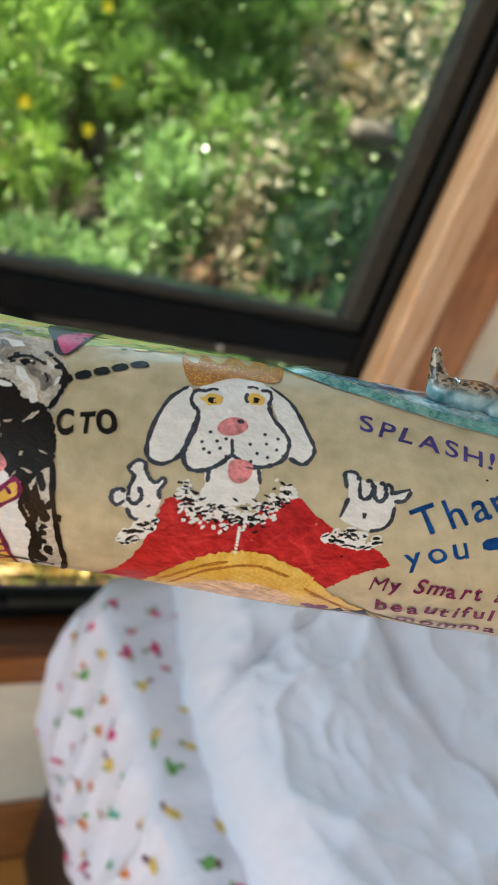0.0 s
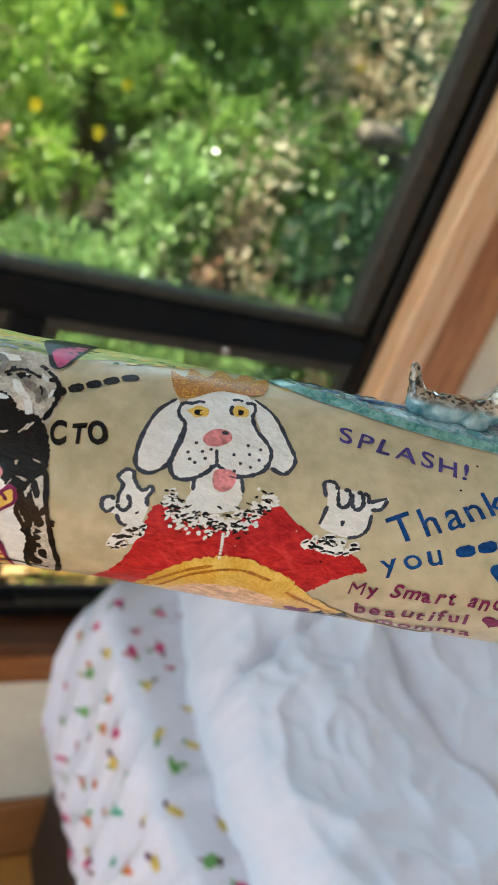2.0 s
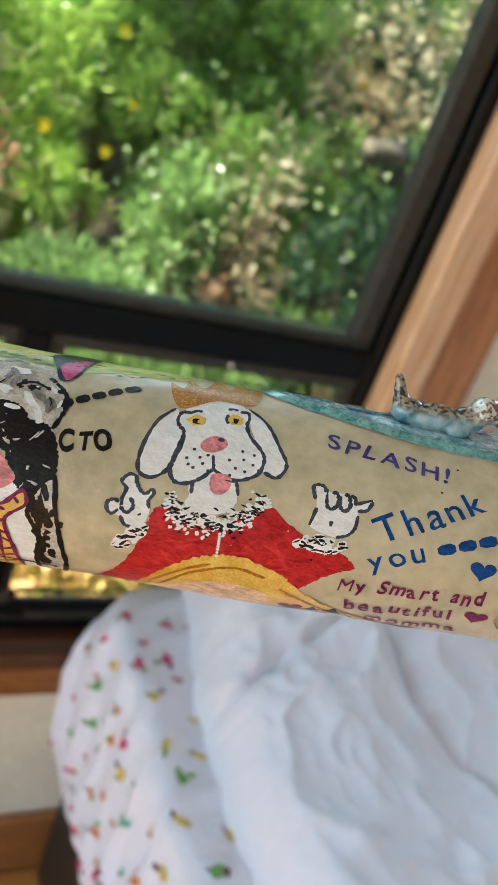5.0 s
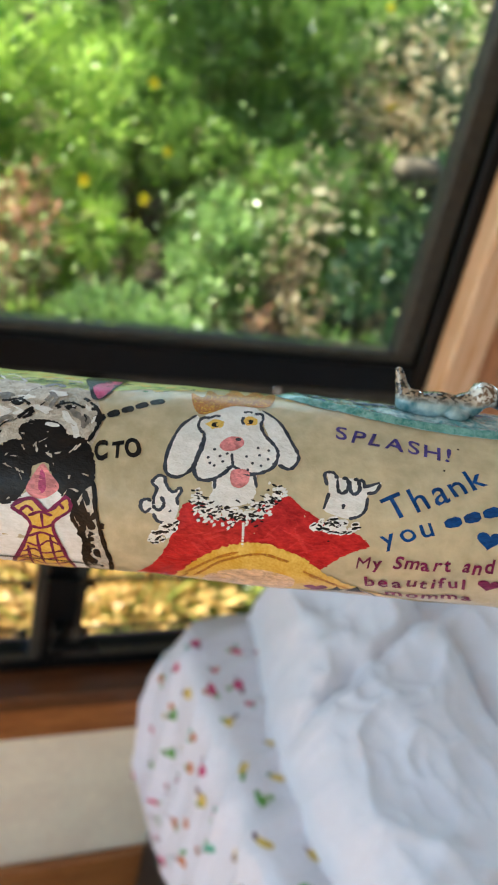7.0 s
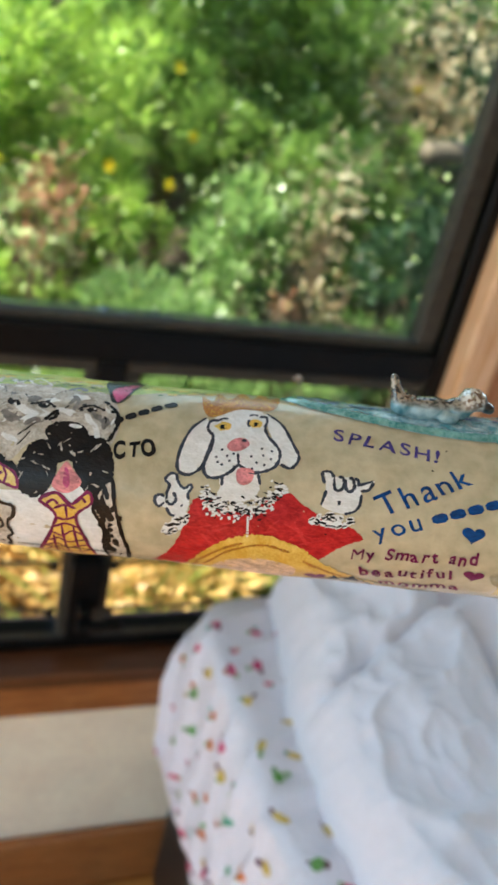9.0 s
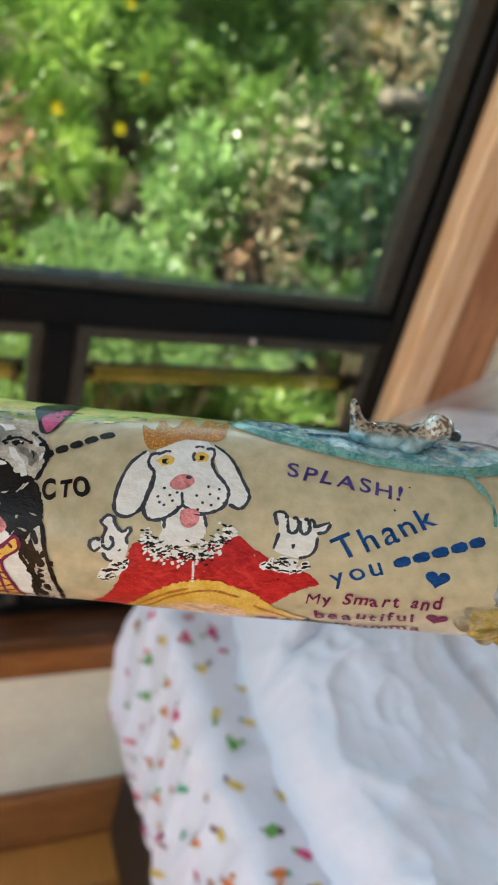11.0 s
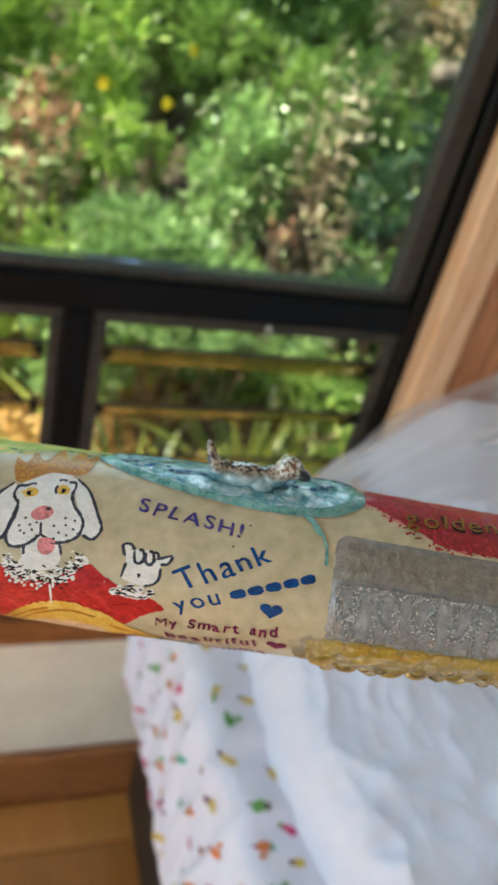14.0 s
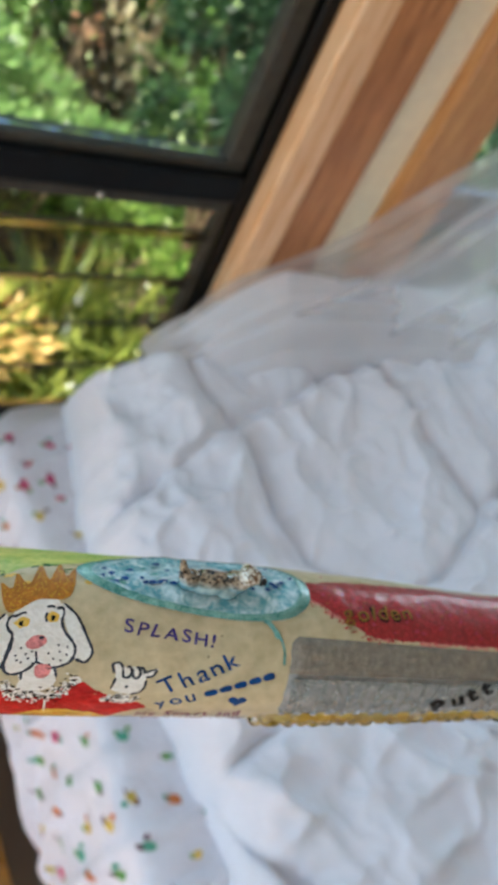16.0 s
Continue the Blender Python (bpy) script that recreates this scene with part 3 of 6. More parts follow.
def net_point(u, v):
    a, b = along(EDGE, v), along(FAR, v)
    p = a.lerp(b, u ** 1.15)
    p.z -= 0.16 * math.sin(math.pi * u) * math.sin(math.pi * v) * (1 - u)
    f = 0.35 + 0.65 * v
    wave = math.sin(u * 70 + 4 * v + 2.0 * fbm(u * 5, v * 2, 3.0))
    p.y = min(p.y + 0.018 * f * wave * min(1, u * 12), 0.962)
    p.z += 0.010 * f * math.cos(u * 95 + 3 * v) * min(1, u * 12)
    return tuple(p)


net = thing("bed_net", "sheer white mosquito net draped over the bed", "bed net")
part("net_drape", grid(net_point, 260, 70), M["net"], net)


def net_inner(u, v):
    p = Vector(net_point(min(1, u * 0.9 + 0.03), v))
    return (p.x + 0.05 * v + 0.03, p.y - 0.05 * v - 0.025 * math.sin(u * 34 + v), p.z - 0.03)


part("net_layer", grid(net_inner, 180, 50), M["net"], net)


def net_mound(dy, dz, x0, x1, ph):
    """Netting that lies bunched on the bed against the window: a fall of soft folds."""
    def fn(u, v):
        x = x0 + (x1 - x0) * u
        end = min(1.0, u * 7) ** 0.6
        low = BTOP + 0.125
        top = low + (0.175 + 0.02 * math.sin(x * 5 + ph)) * end * (1 - 0.35 * u)
        y = 0.962 - 0.13 * v - dy
        z = low + (top - low) * (math.cos(v * math.pi * 0.5) ** 0.8 if v < 1 else 0.0) + dz * (1 - v)
        z += 0.007 * math.sin(2.5 * x + 30 * v + 2.0 * fbm(x * 1.6, v * 4, ph)) * math.sin(math.pi * v) + 0.014 * fbm(x * 2.2, v * 4.5, ph + 3) * (1 - v)
        return (x, y, z)
    return grid(fn, 200, 46)


part("gathered_hem", net_mound(0.0, 0.0, 0.74, 2.2, 0.0), M["net_dense"], net, "bunched folds of white netting")
part("gathered_hem", net_mound(0.02, 0.018, 0.78, 2.0, 2.4), M["net_dense"], net, "bunched folds of white netting")
part("ring", grid(lambda u, v: tuple(APEX + Vector(((0.13 + 0.006 * math.cos(2 * math.pi * v)) * math.cos(2 * math.pi * u), (0.13 + 0.006 * math.cos(2 * math.pi * v)) * math.sin(2 * math.pi * u), 0.006 * math.sin(2 * math.pi * v)))), 40, 9, True), M["duvet"], net)
part("cord", grid(lambda u, v: (APEX.x + 0.004 * math.cos(2 * math.pi * u), APEX.y + 0.13 + 0.004 * math.sin(2 * math.pi * u), APEX.z + 0.33 * v), 8, 2, True), M["duvet"], net)

# ---------- garden ----------
def hill(x, y):
    t = max(0.0, y - 1.3)
    return -0.45 + 0.40 * t + 0.16 * fbm(x * 0.6, y * 0.6, 1.0) if y > 1.3 else -0.45


ground = tagged(part("ground", grid(lambda u, v: ((-1 + 2 * u) * (14 + 300 * max(0, v - 0.5)), 1.17 + (9.5 * v * 2 if v < 0.5 else 9.5 + 900 * (v - 0.5)), hill((-1 + 2 * u) * 14, 1.17 + 9.5 * min(v, 0.5) * 2)), 70, 70), M["ground"]),
                "bare brown soil bank rising away from the window", "ground", kind="structure")
tagged(part("ground", box((-400, -400, -0.75), (400, 1.16, -0.45), 0), M["ground"], smooth=False), "flat soil round the house", "ground", kind="structure")
g = np.random.default_rng(5)


def leaves(n, centre, radii, length, width, up=0.5, shell=0.35, lumps=9, clump=0.42):
    """Many small bent leaves in uneven clumps: points and faces."""
    c = np.array(centre)
    lump = g.normal(size=(lumps, 3))
    lump /= np.linalg.norm(lump, axis=1)[:, None]
    lump *= g.uniform(shell, 1, (lumps, 1)) * np.array(radii)
    pick = g.integers(0, lumps, n)
    d = g.normal(size=(n, 3))
    d /= np.linalg.norm(d, axis=1)[:, None]
    p = c + lump[pick] + d * (g.uniform(0.25, 1, (n, 1)) ** 0.5) * np.array(radii) * clump
    dirn = d + np.array([0, 0, up]) + g.normal(size=(n, 3)) * 0.3
    dirn /= np.linalg.norm(dirn, axis=1)[:, None]
    side = np.cross(dirn, g.normal(size=(n, 3)))
    side /= np.linalg.norm(side, axis=1)[:, None]
    nor = np.cross(dirn, side)
    ln, wd = length * g.uniform(0.6, 1.3, (n, 1)), width * g.uniform(0.6, 1.3, (n, 1))
    a = p
    b = p + dirn * ln * 0.5 + side * wd * 0.5 + nor * ln * 0.08
    e = p + dirn * ln - nor * ln * 0.06
    f = p + dirn * ln * 0.5 - side * wd * 0.5 + nor * ln * 0.08
    vs = np.stack([a, b, e, f], 1).reshape(-1, 3)
    i = np.arange(n)[:, None] * 4
    fs = np.concatenate([np.concatenate([i, i + 1, i + 2], 1), np.concatenate([i, i + 2, i + 3], 1)])
    return vs.tolist(), [], fs.tolist()


def stems(base, tips, r0=0.012, r1=0.003):
    vs, fs = [], []
    for tip in tips:
        a, b = Vector(base) + Vector(g.normal(size=3) * 0.03), Vector(tip)
        mid = (a + b) / 2 + Vector(g.normal(size=3) * 0.06)
        k0 = len(vs)
        for j in range(5):
            t = j / 4
            p = a * (1 - t) ** 2 + 2 * mid * t * (1 - t) + b * t * t
            r = r0 + (r1 - r0) * t
            for q in range(5):
                an = 2 * math.pi * q / 5
                vs.append((p.x + r * math.cos(an), p.y + r * math.sin(an), p.z))
        for j in range(4):
            for q in range(5):
                fs.append((k0 + j * 5 + q, k0 + j * 5 + (q + 1) % 5, k0 + (j + 1) * 5 + (q + 1) % 5, k0 + (j + 1) * 5 + q))
    return vs, [], fs


def twig_arcs(n, radii, r=0.0012):
    """Thin bare twigs that arch through a dry bush."""
    vs, fs = [], []
    for _ in range(n):
        a = Vector(g.normal(size=3)) * Vector(radii) * 0.7
        d = Vector((g.normal(), g.normal() * 0.6, g.normal() * 0.7 + 0.3)).normalized() * g.uniform(0.10, 0.30)
        b = Vector(g.normal(size=3)).normalized() * d.length * 0.14
        k0, up = len(vs), Vector((0, 0, 1))
        for j in range(6):
            t = j / 5
            p = a + d * t + b * (4 * t * (1 - t))
            s1 = d.cross(up).normalized()
            s2 = d.cross(s1).normalized()
            rr = r * (1.2 - 0.8 * t)
            vs += [tuple(p + s1 * rr), tuple(p - s1 * rr * 0.5 + s2 * rr * 0.87), tuple(p - s1 * rr * 0.5 - s2 * rr * 0.87)]
        for j in range(5):
            for q in range(3):
                fs.append((k0 + 3 * j + q, k0 + 3 * j + (q + 1) % 3, k0 + 3 * j + 3 + (q + 1) % 3, k0 + 3 * j + 3 + q))
    return vs, [], fs


def flower_heads(points, r):
    vs, fs = [], []
    for p in points:
        p = Vector(p)
        for k in range(9):
            a = 2 * math.pi * k / 9
            d = Vector((math.cos(a), -0.35 + 0.3 * g.uniform(-1, 1), math.sin(a)))
            s = Vector((-math.sin(a), 0, math.cos(a))) * r * 0.28
            k0 = len(vs)
            vs += [tuple(p), tuple(p + d * r * 0.7 + s), tuple(p + d * r), tuple(p + d * r * 0.7 - s)]
            fs.append((k0, k0 + 1, k0 + 2, k0 + 3))
    return vs, [], fs


def shrub(label, x, y, z, radii, n, length, width, mat, flowers=0, up=0.5, name="shrub", category="shrub", lumps=9, clump=0.42, glints=0, twigs=0):
    base = (x, y, hill(x, y) - 0.05)
    o = thing(name, label, category, at=base)
    cz = base[2] + z
    rel = (0, 0, cz - base[2])
    tips = [tuple(np.array(rel) + g.normal(size=3) * np.array(radii) * 0.5) for _ in range(14)]
    tagged(part("stem", stems((0, 0, 0), tips), M["stem"], o), kind="stuff")
    part("foliage", leaves(n, rel, radii, length, width, up, lumps=lumps, clump=clump), M[mat], o, smooth=False)
    # Sun glints are put in as extra leaves of a paler colour.
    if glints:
        tagged(part("pale_leaf", leaves(glints, rel, [r * 1.1 for r in radii], 0.021 if "dry" in mat else 0.024, 0.017 if "dry" in mat else 0.016, 0.2, 0.7, lumps * 3, 0.22), M["twig_glint" if "dry" in mat else "leaf_glint"], o, "pale-coloured leaves standing in for sun glints", smooth=False), kind="stuff")
    if twigs:
        arcs = part("twig", twig_arcs(twigs, radii), M["dry_twig"], o, "bare tan twigs", smooth=False)
        arcs.location = rel
        tagged(arcs, kind="stuff")
    if flowers:
        pts = []
        for _ in range(flowers):
            d = g.normal(size=3)
            d[1] = -abs(d[1])
            d[2] = abs(d[2]) * 0.8
            d /= np.linalg.norm(d)
            pts.append(tuple(np.array(rel) + d * np.array(radii) * 1.08))
        tagged(part("flower", flower_heads(pts, 0.022), M["petal"], o, "yellow daisy-like flowers", smooth=False), kind="stuff")
    return o


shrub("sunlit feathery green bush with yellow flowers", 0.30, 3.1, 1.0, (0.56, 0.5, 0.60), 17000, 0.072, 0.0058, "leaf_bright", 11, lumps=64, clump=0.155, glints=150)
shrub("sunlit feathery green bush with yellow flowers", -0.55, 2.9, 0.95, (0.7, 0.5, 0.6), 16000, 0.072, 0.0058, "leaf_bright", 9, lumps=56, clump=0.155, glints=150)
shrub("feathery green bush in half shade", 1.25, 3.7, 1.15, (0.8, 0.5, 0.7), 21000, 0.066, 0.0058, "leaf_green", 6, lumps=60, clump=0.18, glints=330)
shrub("silvery green bush with narrow leaves", 1.45, 2.95, 0.75, (0.42, 0.35, 0.45), 9500, 0.055, 0.007, "leaf_grey2", lumps=22, clump=0.24, glints=260)
shrub("low silvery green bush below the window", 0.75, 2.3, 0.72, (0.5, 0.3, 0.30), 7140, 0.05, 0.007, "leaf_grey", lumps=11, clump=0.34, glints=90)
# Shade on the next two bushes comes from their near-black leaf colour.
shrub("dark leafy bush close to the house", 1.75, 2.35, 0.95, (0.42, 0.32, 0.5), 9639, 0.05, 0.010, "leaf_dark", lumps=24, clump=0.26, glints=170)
shrub("leafy bush with shade put into its dark leaf colour", 2.35, 2.9, 0.85, (0.55, 0.4, 0.55), 8840, 0.055, 0.014, "leaf_dark", lumps=13, clump=0.4, glints=90)
shrub("tangle of dry tan twigs and leaves", 2.25, 3.35, 1.35, (0.5, 0.35, 0.34), 800, 0.06, 0.009, "leaf_dry", lumps=22, clump=0.30, category="dry brush", glints=1700, twigs=90)
shrub("tangle of dry tan twigs and leaves", 1.75, 3.1, 0.45, (0.25, 0.25, 0.34), 160, 0.06, 0.012, "leaf_dry", lumps=9, clump=0.34, category="dry brush", glints=420, twigs=12)
shrub("feathery green bush beside dry twigs", 2.2, 3.9, 1.2, (0.6, 0.35, 0.55), 14917, 0.05, 0.007, "leaf_green", lumps=48, clump=0.18, glints=330)
shrub("green bush dappled with pale glint-toned leaves", 3.1, 3.5, 1.2, (0.7, 0.45, 0.7), 14917, 0.055, 0.009, "leaf_green", lumps=30, clump=0.26, glints=330)
shrub("green bush dappled with pale glint-toned leaves", 4.2, 3.3, 1.1, (0.8, 0.5, 0.9), 10200, 0.06, 0.014, "leaf_dark", lumps=14, clump=0.4, glints=90)
shrub("green bush dappled with pale glint-toned leaves", 2.1, 4.5, 1.5, (0.9, 0.5, 0.8), 22000, 0.072, 0.0055, "leaf_green", 5, lumps=56, clump=0.18, glints=330)
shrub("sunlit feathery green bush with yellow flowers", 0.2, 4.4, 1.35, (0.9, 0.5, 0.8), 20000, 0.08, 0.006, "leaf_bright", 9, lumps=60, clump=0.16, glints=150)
shrub("tangle of dry tan brush on the bank", 3.0, 4.4, 1.6, (0.7, 0.4, 0.6), 1300, 0.07, 0.010, "leaf_dry", lumps=20, clump=0.34, category="dry brush", glints=1700, twigs=100)
for i in range(9):
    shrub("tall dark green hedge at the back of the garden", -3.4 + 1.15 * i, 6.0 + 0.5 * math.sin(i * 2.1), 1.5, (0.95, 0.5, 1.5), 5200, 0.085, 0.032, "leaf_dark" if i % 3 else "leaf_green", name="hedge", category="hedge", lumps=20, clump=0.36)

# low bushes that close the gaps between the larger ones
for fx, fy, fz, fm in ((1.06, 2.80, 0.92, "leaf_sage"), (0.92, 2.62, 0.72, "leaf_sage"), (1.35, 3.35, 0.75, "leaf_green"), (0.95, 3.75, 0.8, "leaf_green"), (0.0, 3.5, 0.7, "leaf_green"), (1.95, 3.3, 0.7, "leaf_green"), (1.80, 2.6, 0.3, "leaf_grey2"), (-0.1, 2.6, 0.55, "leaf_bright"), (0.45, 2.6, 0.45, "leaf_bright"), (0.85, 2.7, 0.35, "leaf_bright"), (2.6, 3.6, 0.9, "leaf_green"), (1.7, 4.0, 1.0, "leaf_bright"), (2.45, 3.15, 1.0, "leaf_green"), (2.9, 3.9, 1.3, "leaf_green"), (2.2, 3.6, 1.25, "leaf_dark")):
    shrub("low green bush between the larger shrubs", fx, fy, fz, (0.20, 0.2, 0.24) if fm == "leaf_sage" else (0.42, 0.32, 0.42), 1300 if fm == "leaf_sage" else 4600, 0.052, 0.010, fm, lumps=34, clump=0.22, glints=190)


def strap_clump(x, y, n, length):
    o = thing("strap_plant", "clump of arching yellow-green strap leaves below the window", "garden plant", "strap-leaved plants", at=(x, y, hill(x, y) - 0.02))
    for i in range(n):
        vs = []
        a, ln, lean = g.uniform(0, 6.28), length * g.uniform(0.6, 1.2), g.uniform(0.25, 0.75)
        d, w = Vector((math.cos(a), math.sin(a), 0)), g.uniform(0.010, 0.018)
        s = Vector((-d.y, d.x, 0))
        for j in range(7):
            t = j / 6
            p = d * (ln * lean * t ** 1.4 + 0.03) + Vector((0, 0, ln * (t - 0.62 * lean * t * t)))
            ww = w * (1 - t ** 2.2) + 0.0006
            vs += [tuple(p + s * ww), tuple(p - s * ww + Vector((0, 0, 0.003)))]
        part("strap_leaf", (vs, [], [(2 * j, 2 * j + 1, 2 * j + 3, 2 * j + 2) for j in range(6)]), M["leaf_strap"], o)


for i in range(14):
    strap_clump(0.50 + 0.075 * i + g.uniform(-0.05, 0.05), 1.6 + 0.2 * (i % 3) + g.uniform(-0.1, 0.1), 36, 0.66 + 0.12 * math.sin(i))
for i in range(6):
    shrub("low mat of grassy leaves on the bank", -0.8 + 0.8 * i, 2.2 + 0.2 * (i % 2), 0.2, (0.6, 0.5, 0.14), 3000, 0.06, 0.016, ("leaf_gold", "leaf_gold", "leaf_gold", "leaf_green", "leaf_dark", "leaf_dark")[i], name="ground_cover", category="ground cover", lumps=16, clump=0.34)


def log_thing(x, y, z, length, r, turn):
    def fn(u, v):
        a = 2 * math.pi * u
        rr = r * (1 + 0.12 * fbm(math.cos(a) * 2, math.sin(a) * 2, v * 3)) * (1 if 0 < v < 1 else 0.02)
        return (length * (min(max(v, 0.02), 0.98) - 0.5), rr * math.cos(a), rr * math.sin(a) + r)
    o = part("log", grid(fn, 22, 14, True), M["log"])
    o.matrix_basis = pose(x, y, z, 0, -6, turn)
    return tagged(o, "short weathered tan log lying in the brush", "log")


log_thing(1.78, 2.72, 1.40, 0.20, 0.042, 12)
log_thing(1.90, 2.76, 1.33, 0.17, 0.034, -15)

shrub("tan and rust dry twigs in the green bush", 0.33, 2.62, 1.02, (0.15, 0.10, 0.26), 190, 0.05, 0.016, "leaf_rust", category="dry brush", lumps=12, clump=0.22, glints=330, twigs=30)
shrub("small spray of rust-coloured leaves", 1.24, 2.62, 0.75, (0.06, 0.05, 0.04), 26, 0.045, 0.020, "leaf_rust", category="dry brush", lumps=6)
shrub("thin dry tan stalks among the bushes", 1.36, 2.7, 0.78, (0.17, 0.10, 0.48), 120, 0.05, 0.010, "leaf_dry", category="dry brush", lumps=14, clump=0.2, glints=420, twigs=26)
shrub("dark leafy bush below the second window", 2.6, 2.1, 0.6, (0.6, 0.4, 0.5), 7140, 0.06, 0.015, "leaf_dark", lumps=12, clump=0.42, glints=90)
shrub("dark leafy bush below the second window", 3.6, 2.3, 0.7, (0.7, 0.4, 0.6), 7140, 0.06, 0.015, "leaf_dark", lumps=12, clump=0.42, glints=90)


# straw and clippings on the ground under the window
for i in range(12):
    shrub("loose golden straw on the ground below the window", -1.2 + 0.45 * (i % 8), (1.75 if i < 8 else 2.25) + 0.12 * (i % 2), 0.09, (0.42, 0.42, 0.05), 2800 if i % 8 < 4 else 1800, 0.09, 0.012, "leaf_gold", name="ground_cover", category="ground cover", lumps=24, clump=0.3, up=-0.2)


# tree beside the garden whose crown dapples the far bushes
def tree(x, y, crown, radii):
    base = (x, y, hill(x, y) - 0.1)
    o = thing("tree", "slender garden tree with an open leafy crown", "tree", at=base)
    top = Vector(crown) - Vector(base)
    def trunk(u, v):
        a, r = 2 * math.pi * u, 0.11 * (1 - 0.65 * v)
        c = Vector((top.x * v ** 2.2, top.y * v ** 2.2, top.z * v))
        return (c.x + r * math.cos(a), c.y + r * math.sin(a), c.z)
    part("trunk", grid(trunk, 12, 14, True), M["stem"], o)
    tips = [tuple(top + Vector(g.normal(size=3)) * 0.6 * Vector(radii).length / 2) for _ in range(16)]
    tagged(part("limb", stems(tuple(top * 0.9), tips, 0.04, 0.008), M["stem"], o), kind="stuff")
    part("crown", leaves(210, tuple(top), radii, 0.13, 0.055, 0.1, lumps=46, clump=0.17), M["leaf_green"], o, smooth=False)


tree(-3.2, 4.6, (-0.9, 3.2, 4.9), (0.85, 1.1, 0.4))

for i in range(6):
    shrub("tall dark green hedge at the back of the garden", 1.5 + 1.3 * i, 7.8 + 0.4 * math.sin(i * 1.7), 2.0, (1.1, 0.5, 2.0), 5200, 0.10, 0.04, "leaf_green" if i % 2 else "leaf_dark", name="hedge", category="hedge", lumps=24, clump=0.36)


# ---------- the painted tube ----------
AXIS0 = Vector((0.18945, 0.17058, 1.58997))
AX = Vector((0.931222, -0.346264, 0.113699)).normalized()
N2 = Vector((-0.348524, -0.937300, 0.000000)).normalized()
N3 = Vector((-0.106571, 0.039627, 0.993515)).normalized()
RT = 0.0325
TURN = radians(50)


def tube_radius(s, a):
    r = RT + 0.00055 * fbm(s * 28, math.cos(a) * 1.6, math.sin(a) * 1.6) + 0.00010 * fbm(s * 85, math.cos(a) * 4.5, math.sin(a) * 4.5) + 0.00010 * fbm(s * 220, a * 7, 1.0, 2)
    if s > 0.1:
        r -= 0.0048 * min(1.0, (s - 0.1) / 0.11) ** 1.3
    return r


STRETCH = ((-400, -400), (-60, -60), (-26, -28.5), (0, 0.4), (21, 22.3), (41, 46), (76, 88), (88, 101.5), (400, 413.5))
LIFT = ((-400, -1.0), (-60, -1.0), (-20, -1.5), (0, 1.7), (22, 1.6), (45, 3.5), (400, 3.5))


def spread(table, s):
    """The value that a small table of pairs gives at s."""
    for (a, b), (c, d) in zip(table, table[1:]):
        if s <= c:
            return b + (d - b) * (s - a) / (c - a)
    return table[-1][1]


def on_tube(s, v, h=0.0):
    """A point on the tube: s mm along it, v mm round it (up), h mm above its skin."""
    a = TURN + (v + spread(LIFT, s)) * 0.001 / RT
    s = spread(STRETCH, s)
    r = tube_radius(s * 0.001, a) + h * 0.001
    return AX * (s * 0.001) + (N2 * math.cos(a) + N3 * math.sin(a)) * r


tube = thing("painted_tube", "varnished beige tube painted with bright cartoon shapes and lettering", "painted tube", at=AXIS0)
S0, S1 = -150.0, 262.0
CIRC = 2 * math.pi * RT * 1000
part("tube_body", grid(lambda u, v: tuple(on_tube(S0 + (S1 - S0) * v, CIRC * u)), 180, 270, True), M["base"], tube)
for s, sg in ((S0, 1), (S1, -1)):
    part("end_rim", grid(lambda u, v: tuple(on_tube(s + sg * 8 * max(0, v - 0.5) * 2, CIRC * u, -8 * min(1, v * 2))), 60, 5, True), M["base"], tube)


def map_flat(bm, h):
    """Cut a flat drawing (mm) into narrow pieces and wrap it round the tube."""
    xs, ys = [v.co.x for v in bm.verts], [v.co.y for v in bm.verts]
    for lo, hi, no in ((min(ys), max(ys), (0, 1, 0)), (min(xs), max(xs), (1, 0, 0))):
        step = 1.3 if no[1] else 2.6
        k = math.ceil(lo / step) * step
        while k < hi:
            bmesh.ops.bisect_plane(bm, geom=list(bm.verts) + list(bm.edges) + list(bm.faces), plane_co=Vector(no) * k, plane_no=no)
            k += step
    for v in bm.verts:
        v.co = on_tube(v.co.x, v.co.y + SHIFT[0], h)
    return bm


LAYER = [0.10]
SHIFT = [0.0]


def flat_face(bm, pts):
    f = bm.faces.new([bm.verts.new((x, y, 0)) for x, y in pts])
    if f.normal.z < 0:
        f.normal_flip()


def smooth_loop(pts, n=6, wob=0.0, seed=0):
    """A closed smooth curve through a few points (Catmull-Rom)."""
    r, out, m = random.Random(seed), [], len(pts)
    for i in range(m):
        p0, p1, p2, p3 = (Vector(pts[(i + k - 1) % m]) for k in range(4))
        for j in range(n):
            t = j / n
            q = 0.5 * (2 * p1 + (p2 - p0) * t + (2 * p0 - 5 * p1 + 4 * p2 - p3) * t * t + (3 * p1 - p0 - 3 * p2 + p3) * t ** 3)
            out.append((q.x + r.uniform(-wob, wob), q.y + r.uniform(-wob, wob)))
    return out


def smooth_line(pts, n=6):
    pts = [Vector(p) for p in pts]
    ext = [2 * pts[0] - pts[1], *pts, 2 * pts[-1] - pts[-2]]
    out = []
    for i in range(1, len(ext) - 2):
        p0, p1, p2, p3 = ext[i - 1:i + 3]
        for j in range(n):
            t = j / n
            out.append(tuple(0.5 * (2 * p1 + (p2 - p0) * t + (2 * p0 - 5 * p1 + 4 * p2 - p3) * t * t + (3 * p1 - p0 - 3 * p2 + p3) * t ** 3)))
    out.append(tuple(pts[-1]))
    return out


